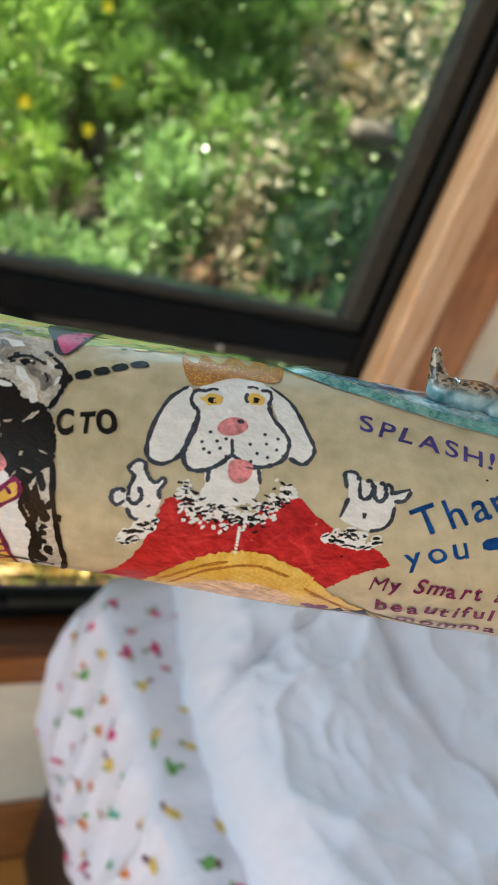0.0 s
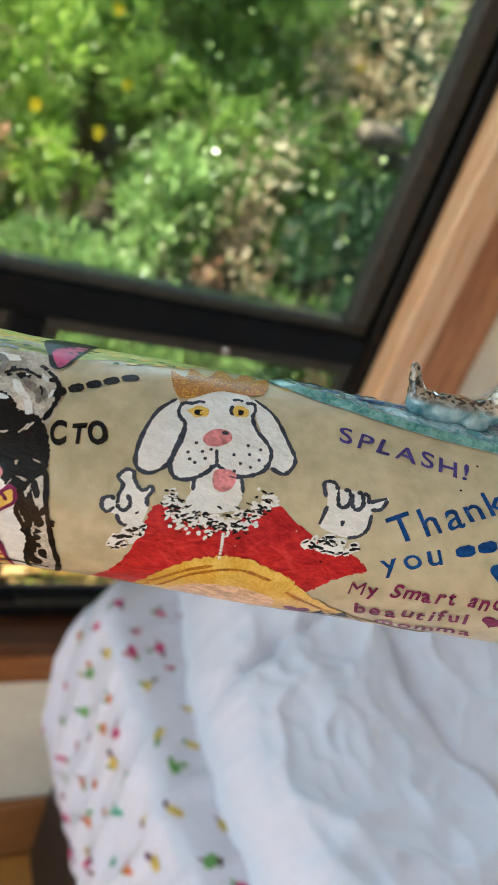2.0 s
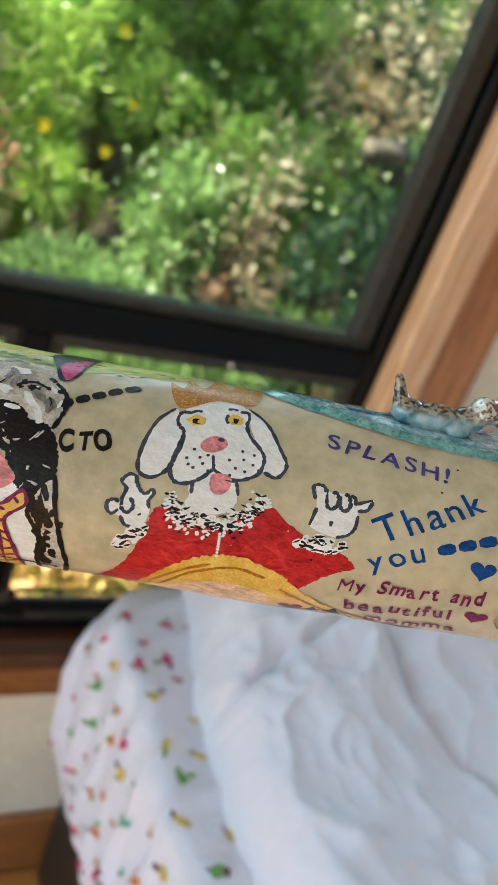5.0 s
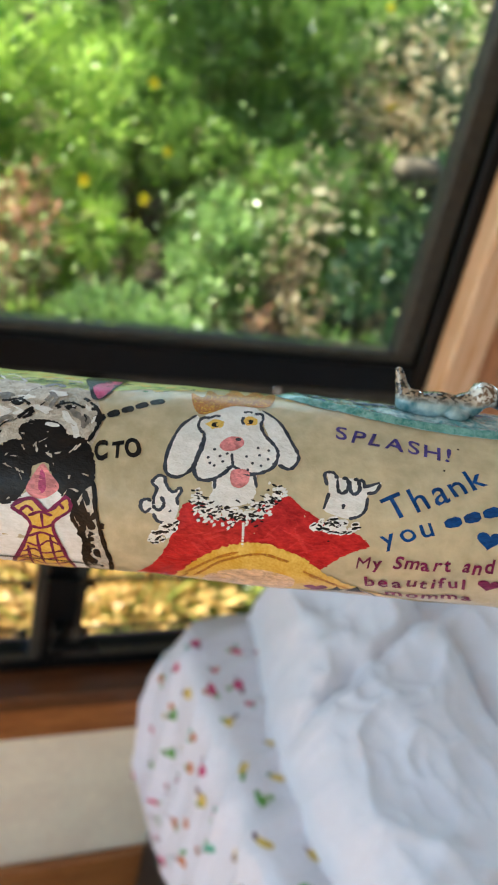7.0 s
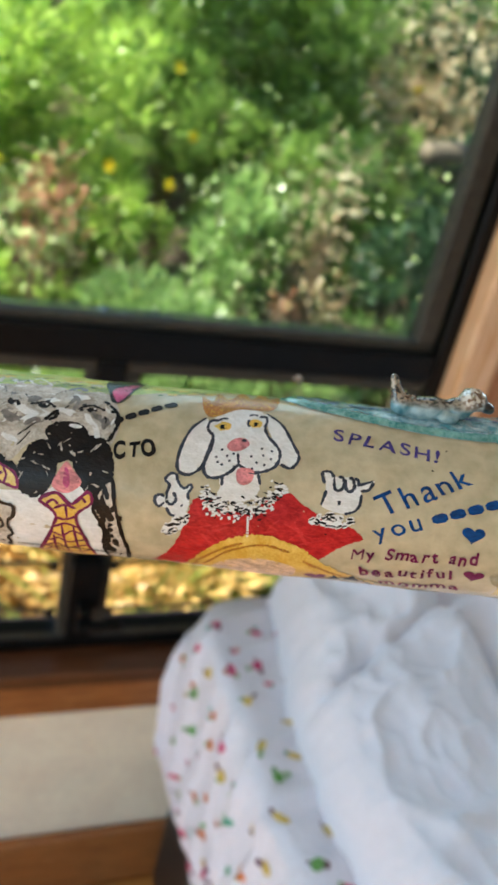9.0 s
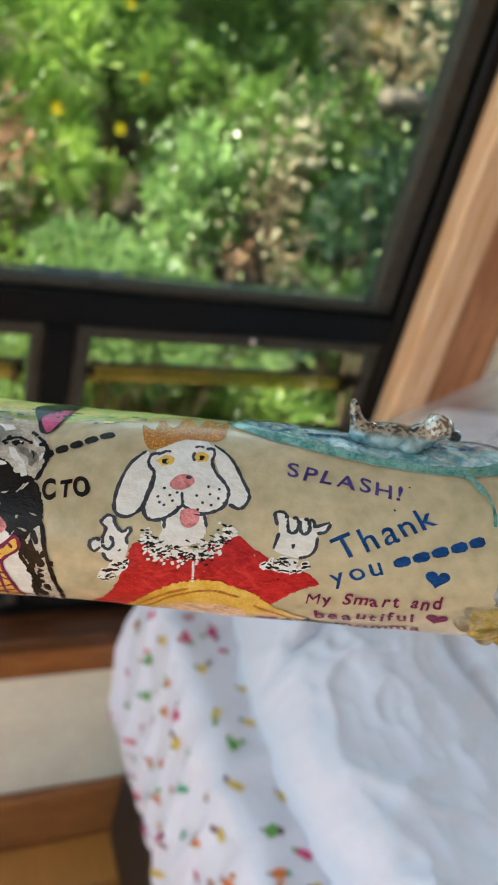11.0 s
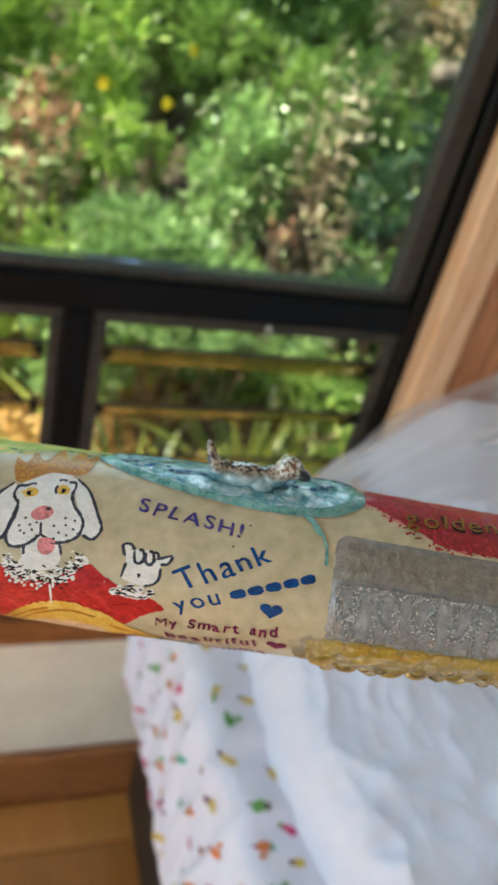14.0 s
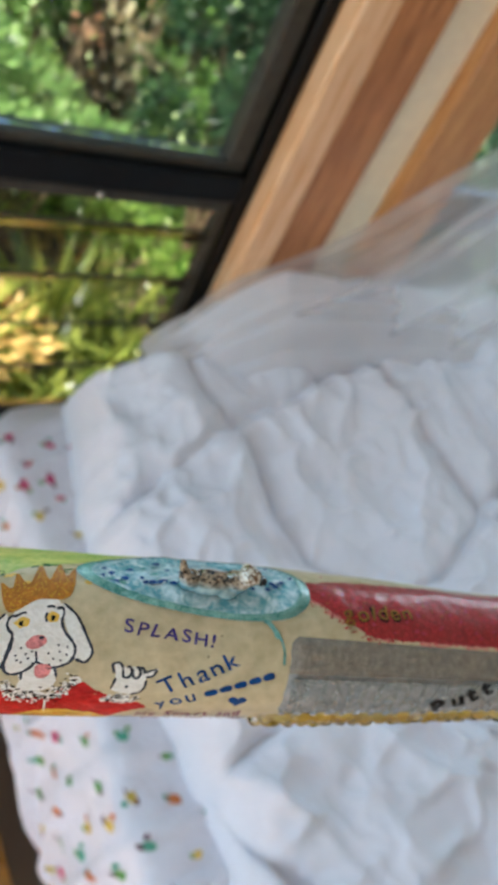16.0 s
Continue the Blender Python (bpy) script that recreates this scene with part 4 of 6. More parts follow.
def oval(cx, cy, rx, ry, turn=0.0, n=18, wob=0.0, seed=0):
    r, c, s = random.Random(seed), math.cos(radians(turn)), math.sin(radians(turn))
    out = []
    for i in range(n):
        a = 2 * math.pi * i / n
        k = 1 + r.uniform(-wob, wob)
        x, y = rx * k * math.cos(a), ry * k * math.sin(a)
        out.append((cx + x * c - y * s, cy + x * s + y * c))
    return out


def patch(name, outline, mat, h=None, label=""):
    LAYER[0] += 0.006
    bm = bmesh.new()
    flat_face(bm, outline)
    return part(name, map_flat(bm, h if h is not None else LAYER[0]), M[mat], tube, label)


def dabs(name, shapes, mat, h=None, label=""):
    LAYER[0] += 0.006
    bm = bmesh.new()
    for sh in shapes:
        flat_face(bm, sh)
    ob = part(name, map_flat(bm, h if h is not None else LAYER[0]), M[mat], tube, label)
    return tagged(ob, kind="stuff") if len(shapes) > 1 else ob


def ribbon(bm, pts, w):
    """A drawn line of width w with uneven edges, as quads."""
    n, left, right = len(pts), [], []
    r = random.Random(n)
    for i, p in enumerate(pts):
        a, b = Vector(pts[max(i - 1, 0)]), Vector(pts[min(i + 1, n - 1)])
        d = (b - a)
        d = d.normalized() if d.length > 1e-9 else Vector((1, 0))
        k = w / 2 * (1 + r.uniform(-0.32, 0.28)) * (0.6 if i in (0, n - 1) else 1)
        left.append(bm.verts.new((p[0] - d.y * k, p[1] + d.x * k, 0)))
        right.append(bm.verts.new((p[0] + d.y * k, p[1] - d.x * k, 0)))
    for i in range(n - 1):
        bm.faces.new((right[i], right[i + 1], left[i + 1], left[i]))


def strokes(name, lines, w, mat, label="", closed=False, h=None):
    """One part for each drawn line."""
    LAYER[0] += 0.006
    for ln in lines:
        bm = bmesh.new()
        ribbon(bm, list(ln) + ([ln[0], ln[1]] if closed else []), w)
        part(name, map_flat(bm, h if h is not None else LAYER[0] + 0.03), M[mat], tube, label)




def heart(cx, cy, w):
    out = []
    for i in range(26):
        t = 2 * math.pi * i / 26
        out.append((cx + w / 32 * 16 * math.sin(t) ** 3 + 0.02 * w * math.cos(3 * t), cy + w / 32 * (13 * math.cos(t) - 5 * math.cos(2 * t) - 2 * math.cos(3 * t) - math.cos(4 * t))))
    return out[::-1]


def glyph(char, bold):
    cu = bpy.data.curves.new("glyph", "FONT")
    cu.body, cu.size, cu.offset, cu.resolution_u = char, 1.0, 0.0 if char in "Mg" else bold, 4
    ob = bpy.data.objects.new("glyph", cu)
    me = bpy.data.meshes.new_from_object(ob)
    bm = bmesh.new()
    bm.from_mesh(me)
    bpy.data.objects.remove(ob)
    bpy.data.curves.remove(cu)
    bpy.data.meshes.remove(me)
    return bm


def lettering(word, a, b, cap, mat, bold=0.022):
    """Letters with a slightly unsteady baseline from a to b."""
    LAYER[0] += 0.006
    d = Vector(b) - Vector(a)
    ang, pen, glyphs = math.atan2(d.y, d.x), 0.0, []
    for ch in word:
        if ch == " ":
            pen += 0.34
            continue
        bm = glyph(ch, bold)
        x0, x1 = min(v.co.x for v in bm.verts), max(v.co.x for v in bm.verts)
        glyphs.append((ch, bm, pen - x0))
        pen += x1 - x0 + 0.16
    sx = d.length / max(pen - 0.16, 0.1)
    for ch, bm, dx in glyphs:
        tilt, lift, k = ang + radians(rng.uniform(-10, 10)), rng.uniform(-0.10, 0.10) * cap, rng.uniform(0.93, 1.08)
        for v in bm.verts:
            x, y = (v.co.x + dx) * sx, v.co.y * cap / 0.72 * k + lift
            x, y = x + 0.045 * cap * fbm(x * 0.35, y * 0.35, pen), y + 0.045 * cap * fbm(x * 0.35, y * 0.35, pen + 9)
            v.co = (a[0] + x * math.cos(ang) - y * math.sin(tilt), a[1] + x * math.sin(ang) + y * math.cos(tilt), 0)
        part("letter", map_flat(bm, LAYER[0] + 0.05), M[mat], tube)


def ink_bars(n, a, b, cap, mat):
    """Plain bars in place of a name."""
    d = (Vector(b) - Vector(a)) / n
    up = Vector((-d.y, d.x)).normalized() * cap
    for i in range(n):
        p, q = Vector(a) + d * i + up * 0.45, Vector(a) + d * (i + 0.86) + up * 0.45
        strokes("ink_bar", [[tuple(p.lerp(q, k / 4)) for k in range(5)]], cap * 0.46, mat)


# spotted grey, black and white picture
patch("grey_patch", smooth_loop([(-87.5, 22.0), (-79.6, 24.3), (-69.2, 24.1), (-56.9, 27.7), (-45.6, 23.1), (-41.6, 14.1), (-39.0, 4.7), (-41.6, -3.8), (-45.6, -2.2), (-51.7, -2.7), (-61.3, -3.5), (-69.2, -4.2), (-76.1, -11.6), (-87.5, -14.4)], 5, 0.3, 1), "p_grey", label="mottled grey and white painted patch")
patch("white_panel", smooth_loop([(-87.5, -24.4), (-74.4, -21.2), (-63.9, -20.3), (-55.6, -16.6), (-45.6, -16.8), (-41.9, -24.5), (-40.8, -33.4), (-41.2, -53.2), (-58.7, -56.8), (-69.2, -56.8), (-87.5, -56.8)], 5, 0.3, 1), "p_white")
SOFT = [(rng.uniform(-104, -62), rng.uniform(2, 27)) for _ in range(150)]
dabs("fur_stroke", [oval(x, y, rng.uniform(0.8, 2.6), rng.uniform(0.2, 0.5), rng.uniform(-60, 60), 8, 0.3, i) for i, (x, y) in enumerate(SOFT[:34])], "p_white")
dabs("fur_stroke", [oval(x, y, rng.uniform(0.6, 2.2), rng.uniform(0.18, 0.4), rng.uniform(-70, 70), 8, 0.3, i) for i, (x, y) in enumerate(SOFT[70:104])], "p_darkgrey")
patch("black_patch", smooth_loop([(-65.0, 0.7), (-61.3, 4.1), (-54.7, 4.7), (-49.8, 1.4), (-48.2, -2.4), (-53.4, -7.0), (-56.9, -8.0), (-61.3, -5.5)], 9, 0.35, 1), "p_black", label="glossy black painted lobes")
patch("black_patch", smooth_loop([(-72.2, -11.2), (-69.2, -4.7), (-63.9, -2.7), (-60.0, -8.3), (-59.4, -14.0), (-62.2, -20.1), (-66.5, -23.1), (-70.9, -21.4), (-73.1, -17.1)], 9, 0.35, 1), "p_black", label="glossy black painted lobes")
patch("black_patch", smooth_loop([(-53.9, -5.8), (-49.1, 0.1), (-43.8, 0.0), (-39.5, -5.6), (-38.4, -11.3), (-39.9, -16.3), (-44.7, -19.1), (-49.1, -18.0), (-52.1, -13.4)], 9, 0.35, 1), "p_black", label="glossy black painted lobes")
patch("black_patch", smooth_loop([(-63.0, -2.7), (-49.9, -1.5), (-51.5, -9.5), (-55.8, -9.1), (-60.0, -10.2)], 9, 0.35, 1), "p_black", label="glossy black painted lobes")
patch("pink_patch", smooth_loop([(-55.8, -9.4), (-53.0, -12.1), (-49.7, -15.9), (-53.4, -19.6), (-57.4, -20.2), (-60.6, -17.8), (-58.2, -12.5)], 5, 0.0, 1), "p_pink")
patch("magenta_patch", smooth_loop([(-56.1, -11.3), (-54.7, -12.7), (-54.1, -17.0), (-55.7, -18.6), (-56.6, -16.7), (-56.5, -13.3)], 5, 0.0, 1), "p_magenta")
patch("spotted_strip", smooth_loop([(-43.8, -18.6), (-38.8, -13.8), (-37.3, -22.5), (-35.1, -31.6), (-32.8, -44.0), (-33.8, -54.5), (-36.0, -55.3), (-40.8, -53.1), (-41.9, -40.4), (-40.8, -33.4), (-43.8, -27.9), (-45.1, -24.8)], 5, 0.3, 1), "p_grey")
strokes("black_outline", [smooth_loop([(-43.8, -18.6), (-38.8, -13.8), (-37.3, -22.5), (-35.1, -31.6), (-32.8, -44.0), (-33.8, -54.5), (-36.0, -55.3), (-40.8, -53.1), (-41.9, -40.4), (-40.8, -33.4), (-43.8, -27.9), (-45.1, -24.8)], 6)], 1.5, "p_black", closed=True)
strokes("black_band", [smooth_line([(-45.0, -18.5), (-43.6, -24.0), (-41.4, -27.5), (-42.0, -31.0), (-39.8, -36.0), (-40.6, -41.0), (-38.8, -47.0)], 5), smooth_line([(-43.0, -21.0), (-40.2, -25.0), (-38.0, -29.0)], 5)], 2.6, "p_black")
dabs("black_spot", [oval(x + rng.gauss(0, 1), y, rng.uniform(1.0, 2.4), rng.uniform(0.7, 1.5), rng.uniform(50, 110), 9, 0.35, i) for i, (x, y) in enumerate([(-41.6, -20.4), (-39.5, -24.3), (-41.2, -27.6), (-38.6, -30.8), (-39.0, -35.8), (-36.8, -39.7), (-39.5, -45.1), (-36.0, -48.6), (-42.5, -24.6), (-37.7, -27.3), (-39.9, -18.2), (-38.1, -33.1)])], "p_black")
dabs("white_fleck", [oval(x, y, rng.uniform(0.4, 1.5), rng.uniform(0.12, 0.42), rng.uniform(-80, 80), 10, 0.65, i) for i, (x, y) in enumerate([(-59.4, -3.8), (-70.8, -10.0), (-46.7, -4.1), (-54.6, -6.0), (-65.7, -20.9), (-44.5, -16.4), (-45.5, -3.4), (-62.4, -14.1), (-47.8, -17.7), (-55.6, -3.9), (-56.7, -2.1), (-54.2, -6.5), (-41.7, -11.2), (-52.4, -9.1), (-67.5, -7.7), (-71.5, -14.8), (-63.4, -12.2), (-58.8, -4.7), (-51.3, -5.7), (-62.0, -12.6), (-46.7, -12.5), (-64.9, -8.0), (-67.0, -10.9), (-71.6, -16.4), (-63.0, -4.8)])], "p_grey")
patch("highlight_dab", oval(*(-55.0, 3.2), 2.4, 0.8, -5, 10, 0.2), "p_white")
for loop in ([(-69.6, 9.9), (-67.9, 10.9), (-65.7, 10.5), (-65.5, 9.4), (-67.3, 8.4), (-69.0, 8.8)], [(-52.3, 10.5), (-50.6, 11.5), (-48.6, 11.2), (-48.4, 10.1), (-50.4, 9.1), (-51.9, 9.6)]):
    patch("black_eye_dab", smooth_loop(loop, 5, 0.25, 1), "p_black")
    patch("eye_glint", oval(loop[1][0] + 1.2, loop[1][1] - 0.5, 0.5, 0.35), "p_white")
strokes("black_lash", [smooth_line(p, 5) for p in ([(-72.4, 9.9), (-70.2, 10.3), (-67.6, 11.4), (-65.3, 10.5), (-63.4, 9.2)], [(-66.6, 11.2), (-67.0, 12.0), (-66.1, 12.7)], [(-55.4, 9.8), (-53.4, 11.3), (-50.5, 12.4), (-47.8, 11.7), (-45.5, 10.9)], [(-53.5, 11.0), (-53.9, 12.1), (-52.9, 12.5)], [(-50.2, 12.3), (-49.7, 13.1)], [(-54.7, 9.5), (-53.3, 9.9)])], 1.0, "p_black")
strokes("black_mark", [smooth_line(p, 5) for p in ([(-62.1, 8.4), (-63.6, 7.1), (-64.8, 5.5), (-66.0, 4.1)], [(-61.7, 7.3), (-63.2, 5.9)], [(-62.0, 6.0), (-64.6, 4.2)], [(-44.4, 13.8), (-42.2, 12.1), (-40.4, 9.6), (-39.7, 6.2), (-40.6, 2.3), (-42.1, -1.1)], [(-44.7, 14.0), (-45.6, 14.9), (-46.9, 15.3)], [(-43.4, 10.9), (-41.0, 10.7)], [(-80.1, 11.6), (-78.6, 10.1), (-77.1, 10.5), (-76.0, 8.6)], [(-79.9, 10.8), (-79.4, 9.5), (-78.0, 9.1)], [(-82.2, 1.6), (-81.5, 0.3)])], 1.3, "p_black")
strokes("thin_mark", [smooth_line(p, 5) for p in ([(-71.8, -0.5), (-69.6, 2.1), (-67.1, 3.3)], [(-74.0, -2.2), (-71.4, 0.2)], [(-73.7, -5.7), (-71.5, -2.8), (-70.1, -0.4)], [(-82.0, -3.1), (-81.0, -4.6)], [(-60.3, 9.4), (-59.0, 11.2)], [(-45.4, 8.4), (-44.2, 6.6), (-44.7, 4.5)], [(-75.4, 14.5), (-74.3, 13.2)])], 0.5, "p_black")
dabs("dark_smudge", [oval(x, y, r, r * 0.55, t, 12, 0.35, i) for i, (x, y, r, t) in enumerate((((-78.1, 4.2, 3.0, -20), (-75.4, 3.4, 1.8, 10), (-80.1, 6.0, 1.5, 40), (-44.5, 6.5, 2.6, -35), (-47.2, 8.2, 1.6, -30), (-71.7, 12.2, 2.6, 5), (-58.4, 13.1, 1.7, 60), (-79.6, 14.2, 1.4, 0))))], "p_darkgrey")
dabs("pale_smudge", [oval(x, y, r, r * 0.4, t, 12, 0.35, i) for i, (x, y, r, t) in enumerate((((-74.4, 7.6, 3.6, -25), (-59.5, 8.3, 3.4, -10), (-50.1, 6.1, 3.2, -40), (-46.9, 1.9, 2.8, -60), (-65.8, 6.2, 2.0, 20), (-71.2, 4.2, 3.0, 30), (-76.8, -3.3, 2.8, -20), (-55.8, 15.8, 4.2, 0), (-44.4, 11.1, 1.8, -50), (-65.0, 12.6, 2.8, 0), (-41.7, 6.7, 1.4, 80))))], "p_white")
strokes("black_fringe", [smooth_line([(-82.8, -7.9), (-80.8, -9.9), (-79.0, -10.2), (-76.9, -12.3), (-74.5, -12.6), (-73.4, -14.8)], 6)], 2.4, "p_black")
strokes("grey_shading", [smooth_line([(-49.1, 8.2), (-45.6, 6.3), (-44.3, 3.1)], 5), smooth_line([(-72.6, 1.6), (-69.2, 4.0), (-67.4, 2.9)], 5), smooth_line([(-58.7, 16.2), (-56.1, 13.7), (-56.9, 9.2)], 5), smooth_line([(-61.3, 18.9), (-57.8, 21.2), (-54.3, 19.9)], 5), smooth_line([(-49.9, 9.9), (-48.2, 7.2)], 5)], 1.6, "p_darkgrey")
patch("bow_tie", smooth_loop([(-64.4, -23.4), (-58.7, -20.4), (-53.2, -23.9), (-47.3, -18.9), (-45.8, -22.8), (-50.6, -26.9), (-51.3, -30.3), (-48.4, -41.2), (-47.7, -56.8), (-67.4, -56.8), (-60.9, -35.6), (-58.8, -29.6), (-60.8, -26.2)], 5, 0.0, 1), "p_yellow", label="yellow painted tie shape with plum stripes")
strokes("tie_outline", [smooth_loop([(-64.4, -23.4), (-58.7, -20.4), (-53.2, -23.9), (-47.3, -18.9), (-45.8, -22.8), (-50.6, -26.9), (-51.3, -30.3), (-48.4, -41.2), (-47.7, -56.8), (-67.4, -56.8), (-60.9, -35.6), (-58.8, -29.6), (-60.8, -26.2)], 6)], 1.25, "p_purple", closed=True)
strokes("tie_stripe", [smooth_line([(-62.2, -24.7), (-60.0, -23.0), (-57.8, -24.4)], 5), smooth_line([(-51.5, -22.8), (-49.5, -21.3), (-47.8, -22.9)], 5), smooth_line([(-59.5, -26.1), (-55.6, -24.5), (-51.5, -25.4)], 5), smooth_line([(-58.8, -29.6), (-55.2, -30.1), (-51.2, -28.4)], 5), smooth_line([(-60.0, -34.0), (-55.6, -31.9), (-51.0, -33.3)], 5), smooth_line([(-60.6, -36.9), (-56.9, -38.1), (-53.4, -35.4), (-49.5, -37.0)], 5), smooth_line([(-62.6, -41.9), (-58.7, -39.8), (-55.6, -42.2), (-48.2, -39.7)], 5), smooth_line([(-64.4, -46.3), (-60.4, -43.8), (-55.6, -46.2), (-48.0, -43.1)], 5), smooth_line([(-65.8, -51.6), (-61.3, -48.1), (-55.2, -51.3), (-47.8, -47.7)], 5), smooth_line([(-55.2, -24.6), (-54.7, -30.1)], 5), smooth_line([(-56.9, -32.7), (-56.5, -55.6)], 5), smooth_line([(-52.6, -32.8), (-51.5, -55.9)], 5), smooth_line([(-60.4, -38.3), (-61.3, -56.8)], 5)], 0.95, "p_purple")
BAND = [(-83.2, -11.4), (-80.4, -11.6), (-78.0, -12.8), (-73.4, -15.3), (-72.3, -20.0), (-76.1, -19.3), (-79.7, -18.1), (-83.2, -17.3)]
patch("yellow_band", smooth_loop(BAND, 5, 0.0, 1), "p_yellow")
strokes("band_outline", [smooth_loop(BAND, 5)], 1.1, "p_purple", closed=True)
strokes("band_mark", [smooth_line(p, 5) for p in ([(-81.8, -12.2), (-80.4, -14.8), (-79.3, -17.6)], [(-79.7, -12.5), (-80.8, -15.3), (-82.1, -17.3)], [(-77.3, -13.7), (-76.2, -16.2), (-76.9, -18.8)], [(-77.6, -15.1), (-79.0, -16.6)])], 0.9, "p_purple")
patch("beige_patch", smooth_loop([(-83.5, -19.8), (-80.3, -22.1), (-77.4, -26.0), (-74.2, -27.4), (-74.3, -32.3), (-76.2, -36.5), (-75.6, -41.2), (-77.5, -45.6), (-78.1, -53.3), (-81.9, -53.6)], 5, 0.2, 1), "p_grey")
strokes("black_fringe", [smooth_line(p, 5) for p in ([(-81.7, -20.6), (-80.3, -23.1), (-79.1, -25.6), (-77.0, -26.5), (-73.8, -27.3), (-74.0, -31.2), (-76.0, -33.6), (-76.2, -36.5), (-75.3, -40.5), (-77.3, -43.1), (-77.0, -47.4), (-78.3, -48.8), (-78.1, -53.3)], [(-78.8, -26.1), (-76.7, -26.5)], [(-80.3, -32.2), (-78.8, -33.2), (-78.0, -36.0), (-79.7, -37.9)], [(-81.4, -39.2), (-79.9, -40.8)], [(-80.3, -45.8), (-79.2, -47.0)])], 1.3, "p_black")
strokes("black_edge", [smooth_line([(-39.0, -12.8), (-37.3, -22.5), (-35.1, -31.6), (-33.0, -44.0), (-33.8, -54.5)], 5), smooth_line([(-75, -47.5), (-55, -46.5), (-35, -48)], 5)], 0.8, "p_black")
# lime green wash over the top edge of the picture
LAYER[0] = 0.10
patch("green_wash", smooth_loop([(-149, 19), (-120, 20), (-95, 18.5), (-75, 21), (-55, 19.5), (-30, 24), (0, 32), (22, 38), (40, 46), (20, 62), (-40, 66), (-100, 64), (-149, 66)], 8, 0.7, 3), "p_green", label="lime green wash of paint")
dabs("green_dab", [oval(-130 + 3.6 * i + rng.uniform(-3, 3), 25 + max(0, 0.6 * (i - 28)) + rng.uniform(-3, 4), rng.uniform(1, 4.2), rng.uniform(0.25, 0.7), rng.uniform(-15, 20), 9, 0.3, i) for i in range(46)], "p_darkgreen")
dabs("yellow_dab", [oval(-130 + 5 * i + rng.uniform(-3, 3), 26 + rng.uniform(-3, 6), rng.uniform(1.5, 4.5), rng.uniform(0.4, 1.1), rng.uniform(-20, 20), 9, 0.3, i) for i in range(30)], "p_yellow")
LAYER[0] = 0.32
patch("dark_tip", smooth_loop([(-48.8, 29.6), (-40.5, 38.1), (-33.7, 37.8), (-39.2, 18.7), (-43.6, 15.4), (-46.0, 20.3)], 5, 0.0, 1), "p_black")
patch("magenta_tip", smooth_loop([(-44.9, 24.0), (-36.2, 30.7), (-40.8, 17.1), (-43.3, 17.6)], 5, 0.0, 1), "p_magenta")
# white figure shapes with a red coat and a gold band
LAYER[0] = 0.10
patch("red_coat", smooth_loop([(-11.7, -18.9), (-13.8, -27.8), (-18.9, -41.5), (-26.5, -55.8), (-22, -52), (-5, -56), (25, -50), (29.6, -40.0), (35.3, -33.1), (40.7, -29.6), (36.0, -24.8), (28.3, -22.1), (16.2, -14.1), (6.6, -21.7), (-1.0, -22.3), (-6.1, -17.8)], 14, 0.32, 1), "p_red", label="red painted coat shape")
dabs("red_brush", [oval(rng.uniform(-10, 27), rng.uniform(-41, -26), rng.uniform(2, 6), rng.uniform(0.25, 0.6), rng.uniform(-70, -20) if i % 2 else rng.uniform(10, 50), 9, 0.3, i) for i in range(46)], "p_redlight")
patch("white_ear", smooth_loop([(-10.8, 11.7), (-14.8, 6.7), (-17.3, -1.5), (-17.3, -7.9), (-14.0, -10.0), (-10.5, -7.9), (-9.1, -3.5), (-8.2, 1.0), (-9.4, 7.6)], 7, 0.2, 1), "p_white")
strokes("ink_outline", [smooth_line([(-10.8, 11.7), (-14.8, 6.7), (-17.3, -1.5), (-17.3, -7.9), (-14.0, -10.0), (-10.5, -7.9), (-9.1, -3.5), (-8.2, 1.0)], 6)], 1.05, "p_ink")
patch("white_ear", smooth_loop([(8.2, 15.2), (13.6, 10.4), (17.9, 2.5), (20.1, -2.4), (17.9, -6.3), (14.2, -5.4), (12.2, 0.0), (9.6, 6.9), (8.5, 11.5)], 7, 0.2, 1), "p_white")
strokes("ink_outline", [smooth_line([(8.2, 15.2), (13.6, 10.4), (17.9, 2.5), (20.1, -2.4), (17.9, -6.3), (14.2, -5.4)], 6)], 1.05, "p_ink")
patch("white_head", smooth_loop([(-9.1, 10.2), (-5.5, 14.5), (-0.6, 17.3), (5.1, 17.0), (8.1, 13.6), (8.7, 11.0), (8.2, 8.2), (9.6, 4.5), (12.2, 1.6), (13.9, -1.5), (13.0, -5.9), (9.6, -8.3), (5.7, -9.2), (2.8, -8.2), (0.9, -7.0), (-1.4, -9.5), (-4.5, -11.2), (-7.7, -11.1), (-9.4, -8.8), (-9.4, -5.8), (-8.2, -1.5), (-7.9, 3.6), (-9.1, 5.3), (-9.9, 7.5)], 7, 0.2, 1), "p_white")
HEAD_LINES = [smooth_line(p, 6) for p in ([(-6.5, 10.4), (-9.1, 10.2), (-9.9, 7.5), (-9.1, 5.3), (-7.9, 3.6), (-8.2, -1.5), (-9.4, -5.8), (-9.4, -8.8), (-7.7, -11.1), (-4.5, -11.2), (-1.4, -9.5), (0.9, -7.0)], [(6.0, 12.9), (8.1, 13.2), (8.7, 11.0), (8.2, 8.2), (9.6, 4.5), (12.2, 1.6), (13.9, -1.5), (13.0, -5.9), (9.6, -8.3), (5.7, -9.2), (2.8, -8.2), (0.9, -7.0)], [(-3.7, -10.5), (-3.5, -14.1)], [(7.4, -8.9), (8.5, -13.0)])]
